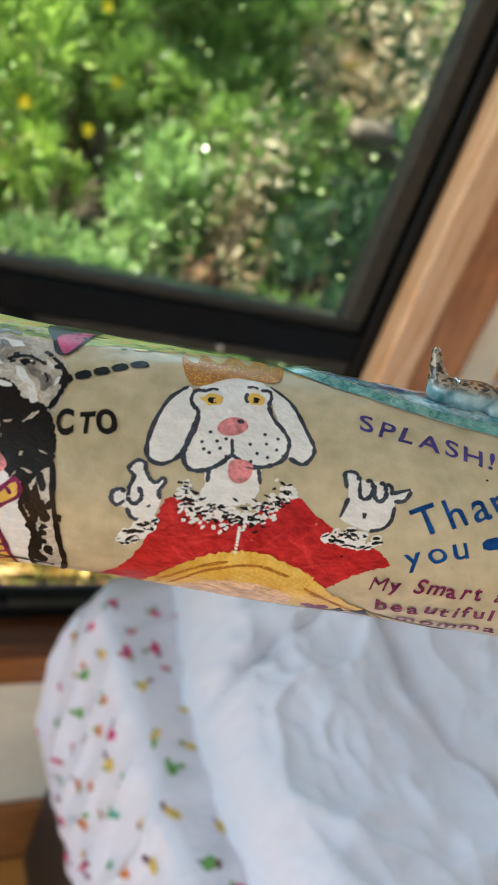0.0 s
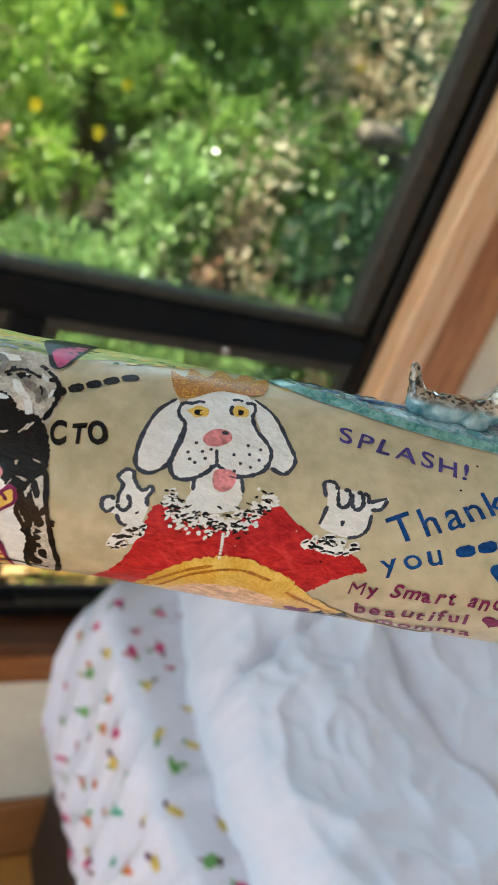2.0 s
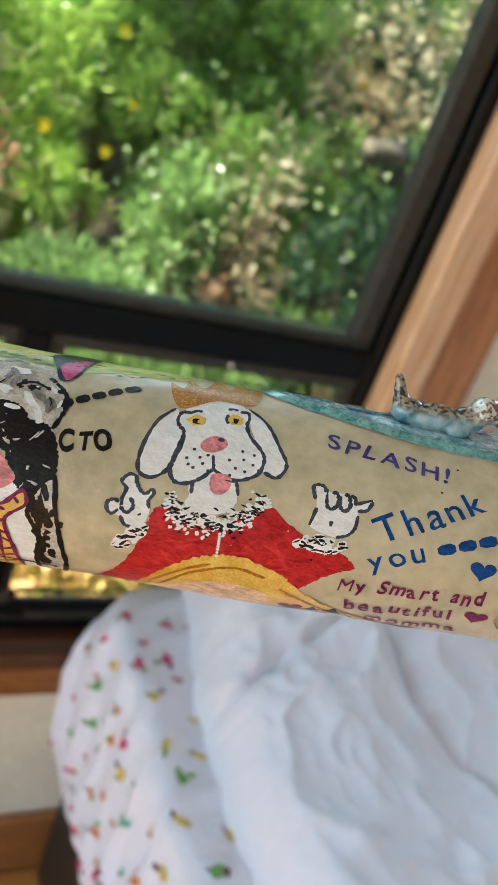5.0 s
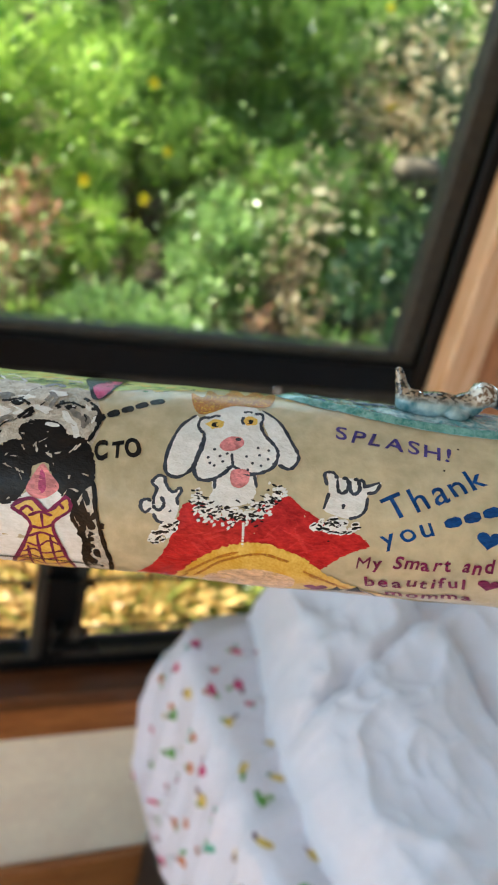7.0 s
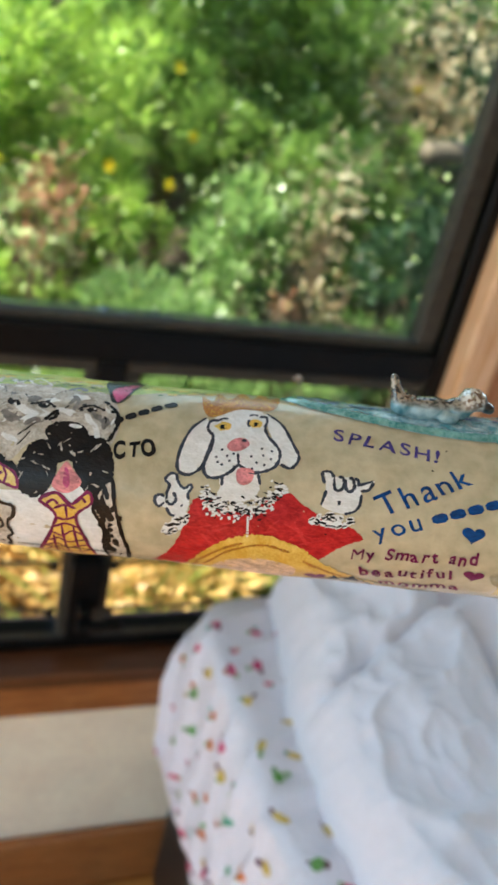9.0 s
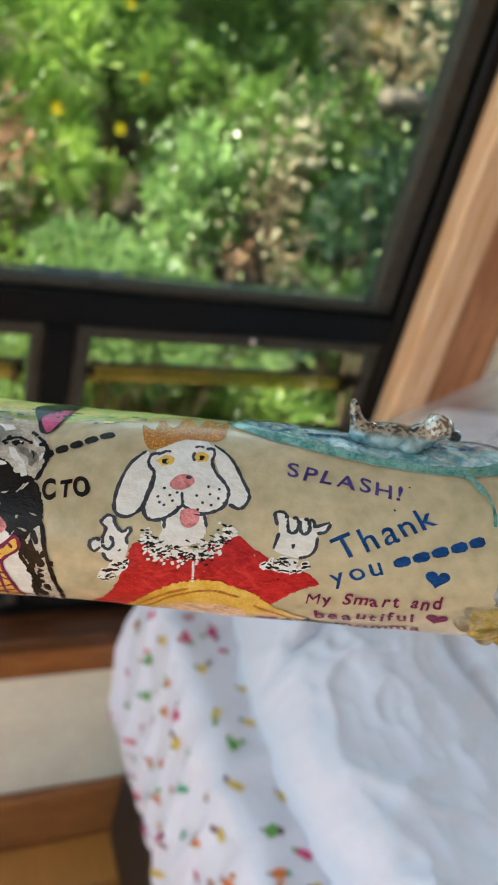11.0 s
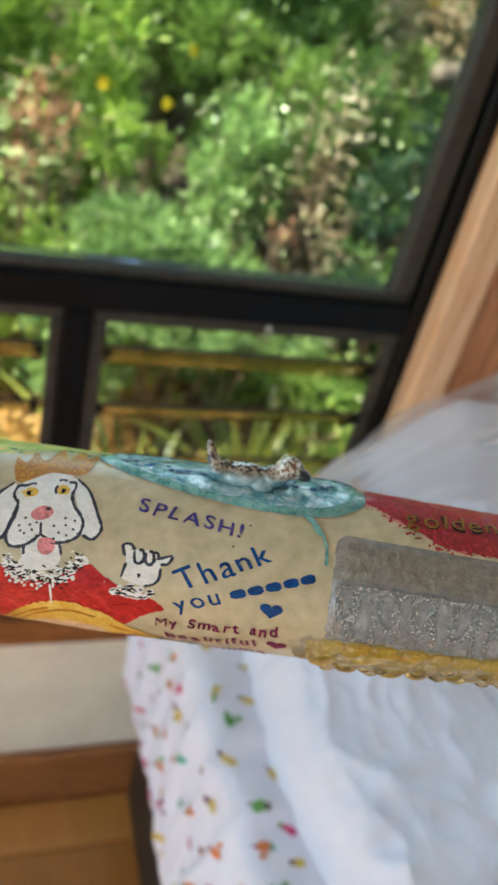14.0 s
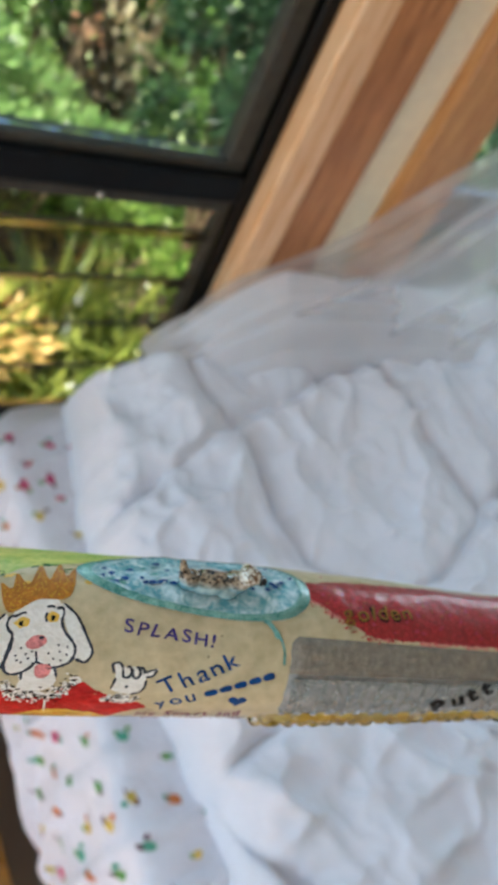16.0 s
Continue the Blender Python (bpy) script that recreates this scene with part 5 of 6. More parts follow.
patch("white_neck", smooth_loop([(-4.0, -8.7), (-4.0, -14.0), (-4.5, -17.9), (-0.6, -19.5), (5.1, -18.6), (8.2, -15.5), (8.2, -12.0), (7.1, -6.9)], 5, 0.2, 1), "p_white")
strokes("ink_outline", HEAD_LINES, 1.05, "p_ink")
patch("white_mitt", smooth_loop([(-19.8, -16.6), (-19.2, -13.2), (-20.6, -11.3), (-19.1, -9.3), (-17.3, -9.9), (-15.7, -13.7), (-14.3, -14.5), (-13.1, -13.3), (-12.4, -14.4), (-13.4, -16.5), (-12.7, -19.1), (-13.6, -23.1), (-15.7, -24.3), (-18.2, -23.5), (-19.6, -21.2), (-21.7, -20.5), (-23.1, -19.4), (-23.2, -17.4), (-21.7, -16.5)], 5, 0.0, 1), "p_white")
strokes("ink_outline", [smooth_line(p, 5) for p in (
    [(-20.0, -16.4), (-19.2, -13.2), (-20.6, -11.3), (-19.1, -9.3), (-17.3, -9.9), (-17.0, -11.4), (-15.7, -13.7), (-14.3, -14.5), (-13.1, -13.3), (-12.4, -14.4), (-13.4, -16.5), (-12.9, -18.6)],
    [(-20.3, -19.1), (-21.7, -20.6), (-23.0, -19.6), (-23.1, -17.5), (-21.6, -16.5), (-20.4, -17.1)],
    [(-19.7, -16.1), (-19.6, -18.6), (-18.2, -19.9), (-17.0, -18.8), (-17.0, -17.3), (-17.9, -15.7)],
    [(-19.6, -20.9), (-18.2, -23.5), (-15.7, -24.3)], [(-15.2, -20.2), (-14.8, -20.7)])], 0.95, "p_ink")
patch("white_mitt", smooth_loop([(27.7, -17.9), (28.6, -13.5), (28.0, -8.2), (27.4, -6.9), (29.1, -6.4), (30.9, -8.1), (33.1, -8.3), (36.1, -8.5), (37.9, -10.5), (41.6, -9.2), (41.8, -10.4), (40.8, -12.3), (38.7, -13.3), (38.6, -16.6), (37.8, -19.1), (35.1, -20.7), (31.2, -19.9)], 5, 0.0, 1), "p_white")
strokes("ink_outline", [smooth_line(p, 5) for p in (
    [(28.1, -10.7), (27.2, -7.7), (27.8, -6.6), (29.6, -6.8), (30.6, -8.6)], [(28.7, -12.9), (27.7, -17.9)],
    [(30.5, -8.6), (31.1, -12.2), (32.5, -12.8), (33.6, -11.1), (33.1, -8.6), (31.8, -8.3)],
    [(33.9, -9.1), (34.2, -12.1), (35.4, -13.1), (36.5, -11.6), (35.9, -9.0), (34.8, -8.5)],
    [(36.2, -8.7), (37.4, -9.3), (37.8, -11.3)], [(37.8, -10.9), (41.6, -9.4)], [(38.4, -12.8), (40.6, -12.3), (41.8, -9.8)],
    [(38.7, -14.0), (38.5, -17.6), (37.0, -19.8), (34.5, -20.7)], [(32.7, -16.2), (32.7, -17.7)])], 0.95, "p_ink")
patch("pink_oval", smooth_loop([(-3.3, 0.0), (-1.0, 2.5), (2.6, 2.5), (3.6, 0.2), (0.9, -2.1), (-2.0, -2.1)], 5, 0.0, 1), "p_pink")
patch("pink_tongue", smooth_loop([(0.9, -8.5), (5.6, -8.1), (5.9, -11.7), (3.4, -13.7), (0.9, -12.5)], 5, 0.0, 1), "p_pink")
strokes("muzzle_line", [smooth_line([(0.3, -3.1), (0.6, -5.2), (0.9, -7.0)], 5)], 0.8, "p_ink")
dabs("muzzle_dot", [oval(x, y, 0.45, 0.45, 0, 8) for x, y in [(-6.1, -4.2), (-4.6, -1.6), (-2.9, -3.9), (-4.2, -6.9), (-2.0, -5.7), (-1.0, -3.2), (-0.4, -7.7), (4.7, -3.7), (6.6, -5.7), (5.4, -7.9), (8.5, -2.9), (9.2, -6.2), (11.1, -3.9), (7.9, -0.5), (11.1, -1.0), (-5.5, -6.0), (0.9, -5.9), (12.8, -5.2)]], "p_ink")
dabs("yellow_spot", [oval(x, y, 2.6, 1.9, 0, 14, 0.2, 3) for x, y in [(-5.2, 7.9), (4.7, 9.7)]], "p_yellow")
dabs("dark_pupil", [oval(x, y, 1.15, 1.1, 0, 10, 0.15, 2) for x, y in [(-5.1, 7.5), (4.7, 9.3)]], "p_black")
strokes("brow_mark", [smooth_line(p, 5) for p in ([(-6.8, 10.4), (-5.4, 11.4), (-4.0, 11.2)], [(2.6, 13.1), (4.0, 13.7), (5.4, 13.4)], [(2.8, 11.2), (2.4, 9.2), (3.1, 7.7)])], 0.9, "p_ink")
dabs("nose_dab", [oval(*(1.8, 1.8), 0.9, 0.6)], "p_ink")
patch("gold_crown", smooth_loop([(-13.4, 23.7), (-10.1, 12.0), (-0.8, 16.0), (10.4, 18.0), (12.1, 32.1), (8.8, 27.2), (6.0, 33.5), (2.6, 25.0), (-0.8, 32.1), (-4.2, 22.8), (-8.4, 27.9), (-9.7, 21.2)], 5, 0.0, 1), "p_gold", label="gold glitter painted band")
collar = smooth_line([(-8.7, -16.9), (-5.5, -19.8), (-1.0, -21.7), (5.4, -21.5), (11.1, -18.4), (15.3, -13.5)], 8)
dabs("white_trim", [oval(c[0] + rng.gauss(0, 1.0), c[1] + rng.gauss(0, 1.8), rng.uniform(0.45, 0.95), rng.uniform(0.4, 0.7), rng.uniform(0, 90), 9, 0.25, i) for i, c in enumerate(collar * 5)], "p_white")
dabs("black_trim", [oval(c[0] + rng.gauss(0, 1.0), c[1] + rng.gauss(0, 1.8), rng.uniform(0.45, 0.95), rng.uniform(0.2, 0.38), rng.uniform(-40, 40), 8, 0.25, i) for i, c in enumerate(collar * 3)], "p_black")
cuff = [(-16.3 + 5.2 * r * math.cos(a) * math.cos(0.873) - 2.2 * r * math.sin(a) * math.sin(0.873), -27.2 + 5.2 * r * math.cos(a) * math.sin(0.873) + 2.2 * r * math.sin(a) * math.cos(0.873)) for r, a in [(rng.random() ** 0.5, rng.uniform(0, 6.28)) for _ in range(46)]]
dabs("white_cuff", [oval(x, y, rng.uniform(0.7, 1.3), rng.uniform(0.6, 1.0), rng.uniform(0, 90), 9, 0.25, i) for i, (x, y) in enumerate(cuff)], "p_white")
dabs("black_cuff", [oval(x, y, rng.uniform(0.6, 1.2), rng.uniform(0.25, 0.5), rng.uniform(-40, 40), 8, 0.25, i) for i, (x, y) in enumerate(cuff[:26])], "p_black")
cuff = [(31.3 + 6.0 * r * math.cos(a) * math.cos(0.000) - 2.4 * r * math.sin(a) * math.sin(0.000), -23.1 + 6.0 * r * math.cos(a) * math.sin(0.000) + 2.4 * r * math.sin(a) * math.cos(0.000)) for r, a in [(rng.random() ** 0.5, rng.uniform(0, 6.28)) for _ in range(46)]]
dabs("white_cuff", [oval(x, y, rng.uniform(0.7, 1.3), rng.uniform(0.6, 1.0), rng.uniform(0, 90), 9, 0.25, i) for i, (x, y) in enumerate(cuff)], "p_white")
dabs("black_cuff", [oval(x, y, rng.uniform(0.6, 1.2), rng.uniform(0.25, 0.5), rng.uniform(-40, 40), 8, 0.25, i) for i, (x, y) in enumerate(cuff[:26])], "p_black")
dabs("white_button", [oval(x, y, 0.45, 0.45, 0, 8) for x, y in smooth_line([(5.7, -24.4), (6.0, -29.2), (6.1, -36.3)], 6)], "p_white")
# yellow, peach and black shapes lower down
SHIFT[0] = 10.5
patch("yellow_hair_shape", smooth_loop([(-24.6, -82.7), (-16.1, -68.2), (-7.6, -50.5), (2.2, -42.9), (12.1, -41.0), (23.4, -44.8), (31.9, -53.3), (44.6, -62.8), (62.9, -72.1), (74.2, -77.8), (60, -80), (20, -84), (-20, -80)], 14, 0.45, 1), "p_yellow", label="streaky golden yellow painted arch")
strokes("yellow_streak", [smooth_line([(-10.5, -59.2), (-3.4, -50.0), (5.1, -45.0)], 5), smooth_line([(-7.6, -61.0), (-0.6, -50.6), (10.7, -45.2), (20.6, -47.5)], 5), smooth_line([(24.8, -51.4), (33.3, -57.9), (44.6, -66.4)], 5), smooth_line([(-13.3, -69.2), (-9.1, -59.1)], 5)], 1.1, "p_gold")
patch("peach_oval", smooth_loop([(-4.8, -63.3), (-0.6, -56.5), (7.9, -52.5), (17.1, -53.3), (23.0, -56.4), (22.0, -66.1), (17.8, -73.3), (7.9, -79.7), (-1.3, -75.1)], 5, 0.0, 1), "p_skin", label="pale peach painted oval")
patch("rose_bar", smooth_loop([(2.5, -71.1), (9.3, -71.7), (15.8, -68.4), (13.5, -75.1), (6.5, -77.9)], 5, 0.0, 1), "p_lip")
patch("hatched_mound", smooth_loop([(19.2, -82.7), (22.3, -69.3), (31.9, -63.9), (42.0, -62.4), (46.8, -69.6), (44.6, -79.4), (26.2, -82.7)], 5, 0.0, 1), "p_grey")
strokes("mound_outline", [smooth_loop([(19.2, -82.7), (22.3, -69.3), (31.9, -63.9), (42.0, -62.4), (46.8, -69.6), (44.6, -79.4), (26.2, -82.7)], 6)], 0.7, "p_black", closed=True)
strokes("mound_hatching", [smooth_line([(22.0, -73.5), (27.7, -69.2), (31.9, -70.5)], 5), smooth_line([(24.8, -78.3), (30.5, -73.4), (36.1, -74.4)], 5), smooth_line([(30.5, -67.3), (36.1, -65.4), (40.4, -67.0)], 5), smooth_line([(33.3, -71.2), (38.9, -69.2), (43.9, -70.7)], 5), smooth_line([(37.5, -76.5), (41.8, -73.8), (44.6, -74.7)], 5), smooth_line([(21.3, -77.9), (24.1, -79.7)], 5)], 0.5, "p_black")
dabs("black_peak", [[(32.6, -65.0), (35.0, -59.7), (37.0, -63.8)], [(37.5, -63.8), (40.4, -59.0), (42.9, -64.4)]], "p_black")
patch("rose_dab", smooth_loop([(45.4, -73.8), (47.4, -70.0), (50.0, -75.8), (47.4, -80.2)], 5, 0.0, 1), "p_lip")
patch("pale_dab", smooth_loop([(50.2, -72.7), (57.3, -73.0), (58.7, -78.0), (51.6, -79.9)], 5, 0.0, 1), "p_skin")
# hearts
SHIFT[0] = 5.0
patch("heart", heart(71.0, -29.0, 6.6), "p_blue", 0.16)
SHIFT[0] = 9.0
patch("heart", heart(29.3, -60.4, 6.6), "p_purple")
SHIFT[0] = 13.5
patch("heart", heart(74.2, -54.6, 6.2), "p_purple")
# lettering
SHIFT[0] = 13.5
rng.seed(3)
lettering("My Smart and", (38.5, -51.9), (74.0, -49.1), 5.2, "p_purple")
lettering("beautiful", (42.2, -61.1), (68.5, -57.8), 5.4, "p_purple")
lettering("momma", (49.1, -67.5), (72.0, -64.9), 4.6, "p_purple")
LAYER[0], SHIFT[0] = 0.12, 0.0
ink_bars(5, (-40.8, 4.5), (-18.9, 16.8), 5.2, "p_black")
lettering("CTO", (-39.2, -6.9), (-24.0, -3.4), 5.6, "p_black", 0.045)
SHIFT[0] = 2.0
lettering("SPLASH!", (29.6, 3.1), (59.5, -2.6), 4.8, "p_violet", 0.016)
SHIFT[0] = 5.0
lettering("Thank", (45.5, -26.0), (69.6, -12.0), 7.0, "p_blue", 0.010)
lettering("you", (44.4, -34.6), (57.0, -29.2), 6.2, "p_blue", 0.010)
ink_bars(5, (60.0, -27.7), (84.0, -17.5), 5.6, "p_blue")
SHIFT[0] = 0.0

# silver block: smooth clay above, fluted glitter below
def block(v_lo, v_hi, ridges, h0):
    def fn(u, v):
        cut = 3.0 * max(0.0, v - 0.75) ** 2 * 16 if not ridges else 2.5 * max(0.0, 0.25 - v) ** 2 * 16
        s = 87.5 + cut + (126 - cut) * u + (0.5 * fbm(v * 4, 2.0) if u in (0, 1) else 0)
        w = v_lo + (v_hi - v_lo) * v - 2.5 * u
        e = min(1.0, u * 30, (1 - u) * 30, v * 6 + 0.05, (1 - v) * 6 + 0.05)
        rel = (0.22 * abs(math.sin(s * 0.46)) if ridges else 0.16 * fbm(s * 0.35, w * 0.2)) + 0.22 * fbm(s * 0.5, w * 0.5, 4.0)
        return tuple(on_tube(s, w + 26, 0.05 + e * (h0 + rel)))
    return grid(fn, 260, 34)


part("clay_panel", block(-36, -20.5, False, 0.75), M["p_clay"], tube, "smooth silver-grey clay panel")
part("glitter_panel", block(-59, -35, True, 0.85), M["p_resin"], tube, "fluted blue-grey resin panel")


# red glitter streak
def streak(u, v):
    s = 93 + 160 * u
    lo = 2 - 21 * min(1, u * 5) ** 0.7 - 2.5 * u
    hi = 5 + 3 * min(1, u * 8) + 14 * u
    lo, hi = lo + 1.0 * fbm(s * 0.2, 1.0), hi + 1.0 * fbm(s * 0.2, 8.0)
    e = min(1.0, u * 20, v * 4 + 0.1, (1 - v) * 4 + 0.1)
    return tuple(on_tube(s, 26 + lo + (hi - lo) * v, 0.05 + e * (0.9 + 0.4 * fbm(s * 0.12, v * 3, 6.0))))


part("red_streak", grid(streak, 200, 30), M["p_redglit"], tube, "raised red glitter streak")
SHIFT[0] = 26.0
dabs("red_fleck", [oval(92 + abs(rng.gauss(0, 7)) + i * 0.32, 3 - 20 * min(1, (i * 0.32 + 3) / 32) ** 0.7 + rng.gauss(-1.2, 1.8), rng.uniform(0.25, 0.9), rng.uniform(0.2, 0.7), rng.uniform(0, 90), 7, 0.2, i) for i in range(130)], "p_redglit")
LAYER[0] = 0.06
dabs("pink_spray", [oval(95 + abs(rng.gauss(0, 7)) + i * 0.9, 2 - 20 * min(1, (i * 0.9 + 3) / 32) ** 0.7 + rng.gauss(-1.2, 1.3), rng.uniform(1.2, 3.4), rng.uniform(0.5, 1.1), rng.uniform(-30, 10), 9, 0.3, i) for i in range(110)], "p_redpink")
LAYER[0] = 1.0
dabs("dark_red_spot", [oval(97 + abs(rng.gauss(0, 6)) + i * 0.8, 4 - 19 * min(1, (i * 0.8 + 3) / 32) ** 0.7 + rng.uniform(-2, 16), rng.uniform(0.25, 0.9), rng.uniform(0.25, 0.8), 0, 9, 0.15, i) for i in range(0, 120, 2)], "p_magenta")
dabs("gold_spot", [oval(100 + 1.6 * i + rng.gauss(0, 2), rng.uniform(-8, 12), rng.uniform(0.3, 0.9), rng.uniform(0.2, 0.4), rng.uniform(-40, 40), 8, 0.2, i) for i in range(60)], "p_bronze")
LAYER[0] = 1.2
lettering("golden", (111.3, -13.4), (144.3, -10.4), 6.6, "p_black", 0.012)
LAYER[0] = 1.25
lettering("golden", (111, -13), (144, -10), 6.6, "p_bronze", 0.0)
LAYER[0] = 1.55
lines = []
for i in range(19):
    x = 90 + 6.6 * i + rng.uniform(-1, 1)
    lines.append(smooth_line([(x + rng.uniform(-1, 1), -37.5 - 2.5 * (x - 88) / 126), (x + rng.uniform(-1, 1), -44 - 2.5 * (x - 88) / 126), (x + rng.uniform(-1.5, 1.5), -51 - 2.5 * (x - 88) / 126), (x + rng.uniform(-1, 1), -57 - 2.5 * (x - 88) / 126)], 5))
    if i % 2 == 0:
        lines.append(smooth_line([(x, -47 + rng.uniform(-5, 5)), (x + 3, -47 + rng.uniform(-5, 5)), (x + 6, -47 + rng.uniform(-5, 5))], 5))
strokes("glitter_line", lines, 2.6, "p_silver", "raised line of silver glitter")
strokes("glitter_line", [smooth_line([(89 + 12 * k + 0.0, -37.6 - 0.24 * k) for k in range(11)], 4)], 1.6, "p_silver", "raised line of silver glitter")
dabs("glitter_fleck", [oval(rng.uniform(89, 212), rng.uniform(-60, -38), rng.uniform(0.15, 0.4), rng.uniform(0.15, 0.35), 0, 6, 0.2, i) for i in range(260)], "p_silver")
LAYER[0] = 1.95
lettering("Putt", (161, -56), (186, -42), 9.0, "p_black", 0.04)
LAYER[0], SHIFT[0] = 0.75, 2.0

# teal resin pool
POOL = smooth_loop([(12, 29), (26, 18), (42, 12), (56, 9.5), (72, 8.5), (88, 11), (97, 20), (94, 34), (74, 41), (46, 43), (25, 38)], 8)
PC = (56, 27)


def pool(u, v):
    i = u * len(POOL)
    a, b = POOL[int(i) % len(POOL)], POOL[(int(i) + 1) % len(POOL)]
    f = i - int(i)
    ex, ey = a[0] + (b[0] - a[0]) * f, a[1] + (b[1] - a[1]) * f
    s, w = ex + (PC[0] - ex) * v, ey + (PC[1] - ey) * v
    rim = 0.7 * math.exp(-((v - 0.12) / 0.10) ** 2)
    return tuple(on_tube(s, w + 2, 0.2 + min(1, v * 12) * (0.55 + rim + 0.45 * fbm(s * 0.16, w * 0.16, 2.0) + 0.2 * fbm(s * 0.5, w * 0.5, 5.0))))


part("resin_pool", grid(pool, 120, 26, True), M["p_teal"], tube, "glossy teal and white resin water")
part("resin_rim", grid(lambda u, v: tuple(Vector(pool(u, v * 0.13)) * 1.0 + (Vector(pool(u, v * 0.13)) - AX * Vector(pool(u, v * 0.13)).dot(AX)).normalized() * 0.00025), 120, 6, True), M["p_tealdark"], tube, "green resin edge")
LAYER[0] = 1.25
dabs("foam_dab", [oval(min(84, 26 + 8 * (i % 8) + rng.gauss(0, 3)), 27 + max(-6, min(6, rng.gauss(0, 4))), rng.uniform(1.2, 3.4), rng.uniform(0.5, 1.3), rng.uniform(-40, 40), 11, 0.3, i) for i in range(22)], "p_foam")
dabs("blue_spot", [oval(26 + 9 * (i % 8) + rng.gauss(0, 3), max(23, min(36, 25 + rng.gauss(0, 5))), rng.uniform(0.7, 1.5), rng.uniform(0.7, 1.2), 0, 9, 0.15, i) for i in range(46)], "p_blue")
dabs("green_spot", [oval(22 + 9 * (i % 8) + rng.gauss(0, 3), max(22, min(36, 24 + rng.gauss(0, 6))), rng.uniform(0.7, 1.6), rng.uniform(0.5, 0.9), 0, 9, 0.2, i) for i in range(20)], "p_tealdark")
LAYER[0] = 0.8
strokes("teal_drip", [smooth_line([(78, 9), (82, 4), (84.5, -2), (85, -8)], 5)], 1.0, "p_tealdark")
strokes("teal_drip", [smooth_line([(76, 10), (79.5, 7), (82.5, 2)], 5)], 1.9, "p_tealdark")
dabs("ink_speck", [oval(x, y, 0.35, 0.3, 0, 7) for x, y in ((62, 2), (-8, -41), (58, -6), (30, -30), (92, -8))], "p_black")


# figurine on the pool, one plain glazed piece
def ellipsoid(bm, c, r, turn=0.0, n=16):
    made = bmesh.ops.create_uvsphere(bm, u_segments=n, v_segments=10, radius=1)["verts"]
    ct, st = math.cos(radians(turn)), math.sin(radians(turn))
    for v in made:
        x, y, z = (v.co[i] * r[i] for i in range(3))
        w = 1 + 0.10 * fbm(v.co.x * 2 + c[0], v.co.y * 2, v.co.z * 2)
        v.co = Vector((c[0] + (x * ct - z * st) * w, c[1] + y * w, c[2] + (x * st + z * ct) * w))


fb = bmesh.new()
for c, r, tn in (((63, 0, 2.4), (13, 6.6, 4.9), 2), ((54, 0, 3.2), (5.2, 5.6, 4.6), 20), ((74, 0, 3.8), (6.0, 5.8, 4.6), 8), ((79, 0, 8.0), (5.4, 5.2, 4.8), 0), ((84.6, 0, 5.4), (3.2, 3.0, 2.5), -20),
                 ((77.8, 4.2, 9.4), (2.2, 1.2, 2.6), 30), ((77.8, -4.2, 9.4), (2.2, 1.2, 2.6), 30), ((51.2, 0, 6.5), (2.7, 2.5, 4.0), 8), ((50.0, 0, 10.3), (2.1, 1.9, 3.4), 12), ((49.2, 0, 13.4), (1.6, 1.45, 2.2), 14),
                 ((70, 5.4, 0.4), (4.2, 1.9, 2.2), 0), ((70, -5.4, 0.4), (4.2, 1.9, 2.2), 0)):
    ellipsoid(fb, c, r, tn)
up0 = (N2 * math.cos(radians(100)) + N3 * math.sin(radians(100)))
sd0 = AX.cross(up0)
for v in fb.verts:
    v.co = Vector((65.5 + (v.co.x - 62) * 0.97, v.co.y * 0.9, v.co.z * 0.9))
    v.co = AX * v.co.x * 0.001 - sd0 * v.co.y * 0.001 + up0 * (RT + 0.0010 + v.co.z * 0.001)


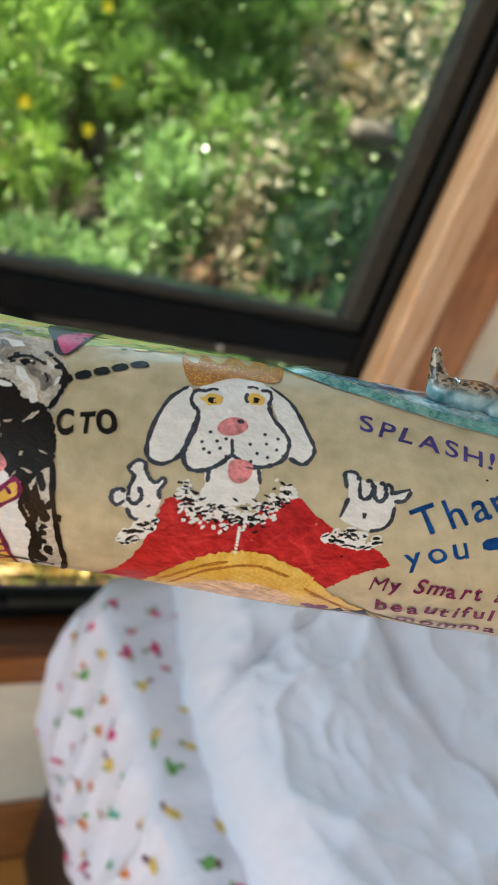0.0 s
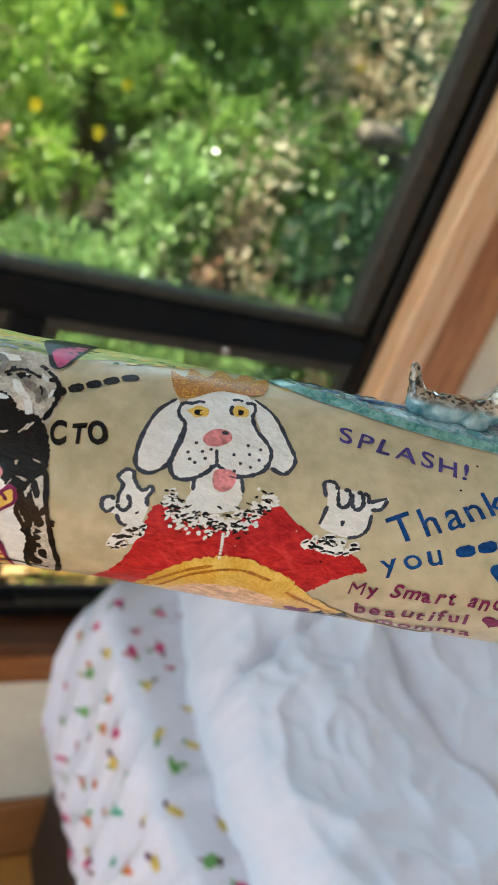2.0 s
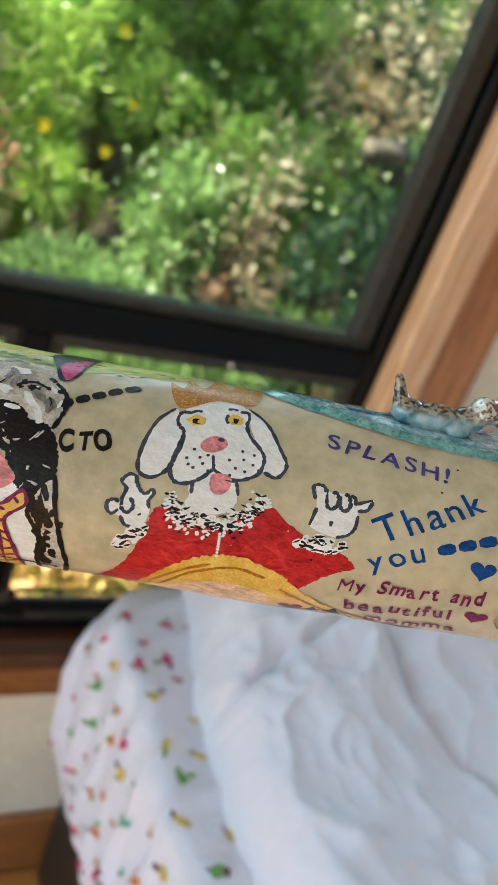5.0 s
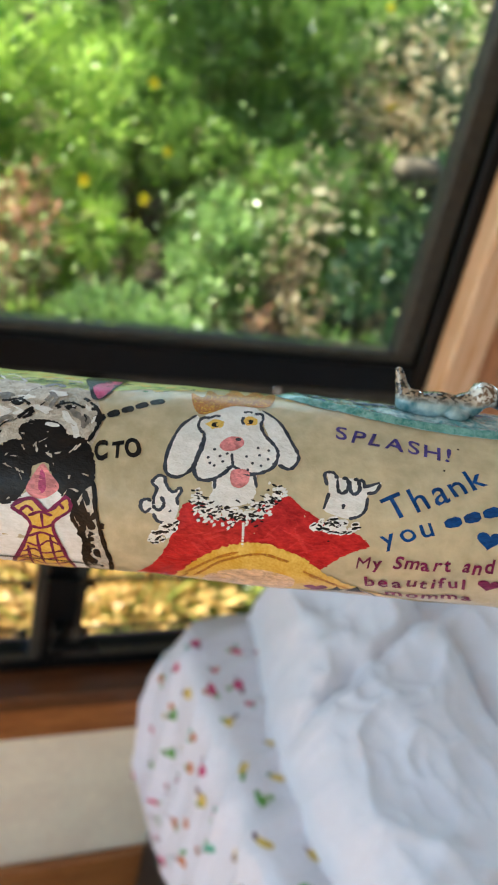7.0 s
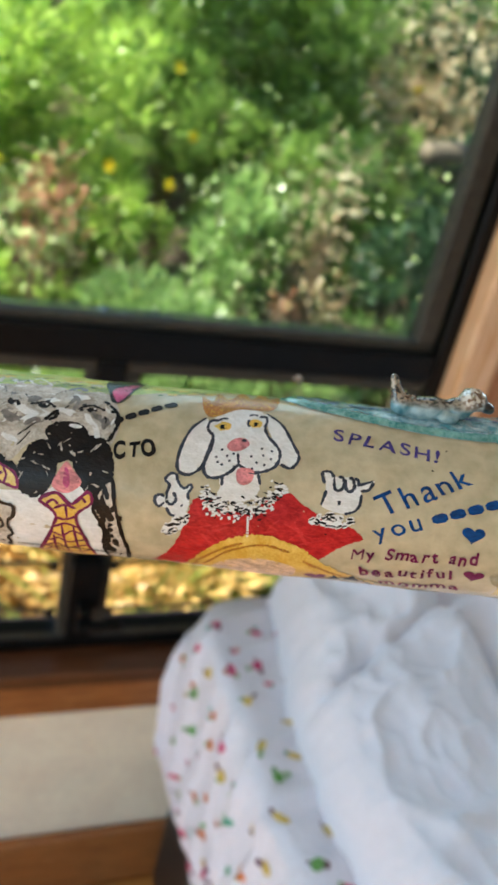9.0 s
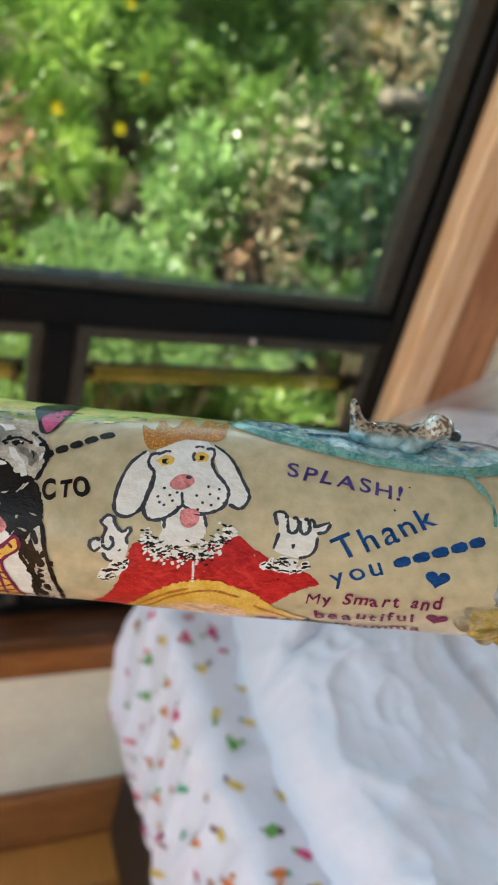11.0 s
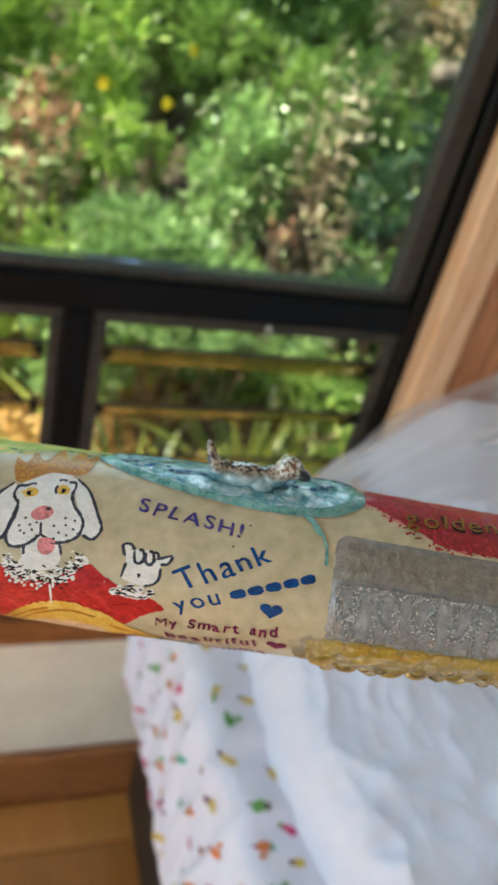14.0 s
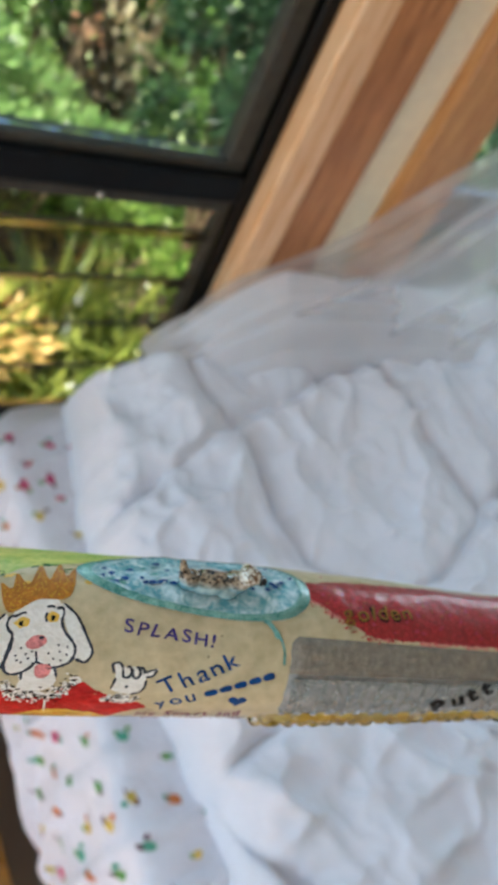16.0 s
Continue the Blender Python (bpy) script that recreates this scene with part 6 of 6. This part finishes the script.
def glaze(m):
    """Teal glaze low down, brown and black speckle on the back and tail, a pale head with a dark snout."""
    n, l = m.node_tree.nodes, m.node_tree.links
    tc = n.new("ShaderNodeTexCoord")

    def measure_along(axis, lo, hi):
        dot, rng_node = n.new("ShaderNodeVectorMath"), n.new("ShaderNodeMapRange")
        dot.operation = "DOT_PRODUCT"
        dot.inputs[1].default_value = axis
        l.new(tc.outputs["Object"], dot.inputs[0])
        rng_node.inputs["From Min"].default_value, rng_node.inputs["From Max"].default_value = lo, hi
        l.new(dot.outputs["Value"], rng_node.inputs["Value"])
        return rng_node.outputs[0]

    def blend_in(base, colour, fac):
        mix = n.new("ShaderNodeMix")
        mix.data_type = "RGBA"
        l.new(fac, mix.inputs["Factor"])
        l.new(base, mix.inputs["A"])
        mix.inputs["B"].default_value = (*colour, 1)
        return mix.outputs["Result"]

    def times(a, b):
        k = n.new("ShaderNodeMath")
        k.operation = "MULTIPLY"
        l.new(a, k.inputs[0])
        l.new(b, k.inputs[1])
        return k.outputs[0]
    spots = n.new("ShaderNodeTexNoise")
    spots.inputs["Scale"].default_value, spots.inputs["Detail"].default_value = 620, 3
    l.new(tc.outputs["Object"], spots.inputs["Vector"])
    dark = n.new("ShaderNodeMapRange")
    dark.inputs["From Min"].default_value, dark.inputs["From Max"].default_value = 0.46, 0.56
    l.new(spots.outputs["Fac"], dark.inputs["Value"])
    b = n["Principled BSDF"]
    col = b.inputs["Base Color"].links[0].from_socket
    high = measure_along(tuple(up0), RT + 0.0042, RT + 0.0066)
    col = blend_in(col, (0.30, 0.24, 0.17), high)
    col = blend_in(col, (0.025, 0.018, 0.014), times(high, dark.outputs[0]))
    head = measure_along(tuple(AX), 0.0765, 0.0790)
    col = blend_in(col, (0.62, 0.60, 0.53), times(head, high))
    col = blend_in(col, (0.16, 0.09, 0.05), times(times(head, high), dark.outputs[0]))
    col = blend_in(col, (0.012, 0.014, 0.018), measure_along(tuple(AX), 0.0852, 0.0864))
    l.new(col, b.inputs["Base Color"])


glaze(M["figurine"])
fig = part("figurine", fb, M["figurine"])
fig.location = AXIS0
blend = fig.modifiers.new("blend", "REMESH")
blend.mode, blend.voxel_size, blend.use_smooth_shade = "VOXEL", 0.0006, True
soften = fig.modifiers.new("soften", "SMOOTH")
soften.factor, soften.iterations = 0.5, 4
tagged(fig, "small glazed clay figurine lying in teal resin on the tube", "figurine")

# resin gems along the lower edge
gem_bm = bmesh.new()
bmesh.ops.create_uvsphere(gem_bm, u_segments=12, v_segments=7, radius=1)
for v in gem_bm.verts:
    v.co.z = max(v.co.z, -0.25)
gem_mesh = {}
for key in ("gem_amber", "gem_clear"):
    me = bpy.data.meshes.new("gem")
    gem_bm.to_mesh(me)
    me.materials.append(M[key])
    me.polygons.foreach_set("use_smooth", [True] * len(me.polygons))
    gem_mesh[key] = me
gem_bm.free()
for row in range(4):
    s = 84.0 + 2.5 * row if row != 1 else 82.0
    while s < 250:
        v = -35.5 - 5.4 * row + rng.uniform(-0.8, 0.8) - 2.5 * max(0, s - 88) / 126
        k = "gem_clear" if rng.random() < (0.1, 0.55, 0.8, 0.6)[row] else "gem_amber"
        rx, ry, rz = rng.uniform(4.4, 6.0), rng.uniform(3.0, 3.8), rng.uniform(2.8, 3.6)
        if k == "gem_clear":
            rx, ry = rx * 0.75, ry * 0.8
        p = on_tube(s, v, 0.1)
        a = TURN + (v + spread(LIFT, s)) * 0.001 / RT
        n = N2 * math.cos(a) + N3 * math.sin(a)
        tw = rng.uniform(-0.5, 0.5)
        t = AX * math.cos(tw) + AX.cross(n) * math.sin(tw)
        b = n.cross(t)
        o = new("gem", gem_mesh[k])
        o.parent = tube
        o.matrix_basis = Matrix(((t.x * rx, b.x * ry, n.x * rz, p.x * 1000), (t.y * rx, b.y * ry, n.y * rz, p.y * 1000), (t.z * rx, b.z * ry, n.z * rz, p.z * 1000), (0, 0, 0, 1000))) * 0.001
        s += rx * 1.72
part("gem_bed", grid(lambda u, v: tuple(on_tube(83 + 168 * u, -55 + 21 * v - 3 * u, 0.05 + 0.5 * min(1, u * 20, v * 4, (1 - v) * 4))), 90, 14), M["amber_bed"], tube, "amber resin layer under the gems")

# two thin cords that carry the tube from the ceiling
for s in (S0 + 6, S1 - 6):
    p = on_tube(s, CIRC / 4 - TURN * RT * 1000 - spread(LIFT, s), 0)
    up = 2.75 - AXIS0.z
    part("hanging_cord", grid(lambda u, v: (p.x + 0.0008 * math.cos(2 * math.pi * u), p.y + 0.0008 * math.sin(2 * math.pi * u), p.z - 0.001 + (up - p.z) * v), 8, 2, True), M["thread"], tube, "thin white hanging cord")
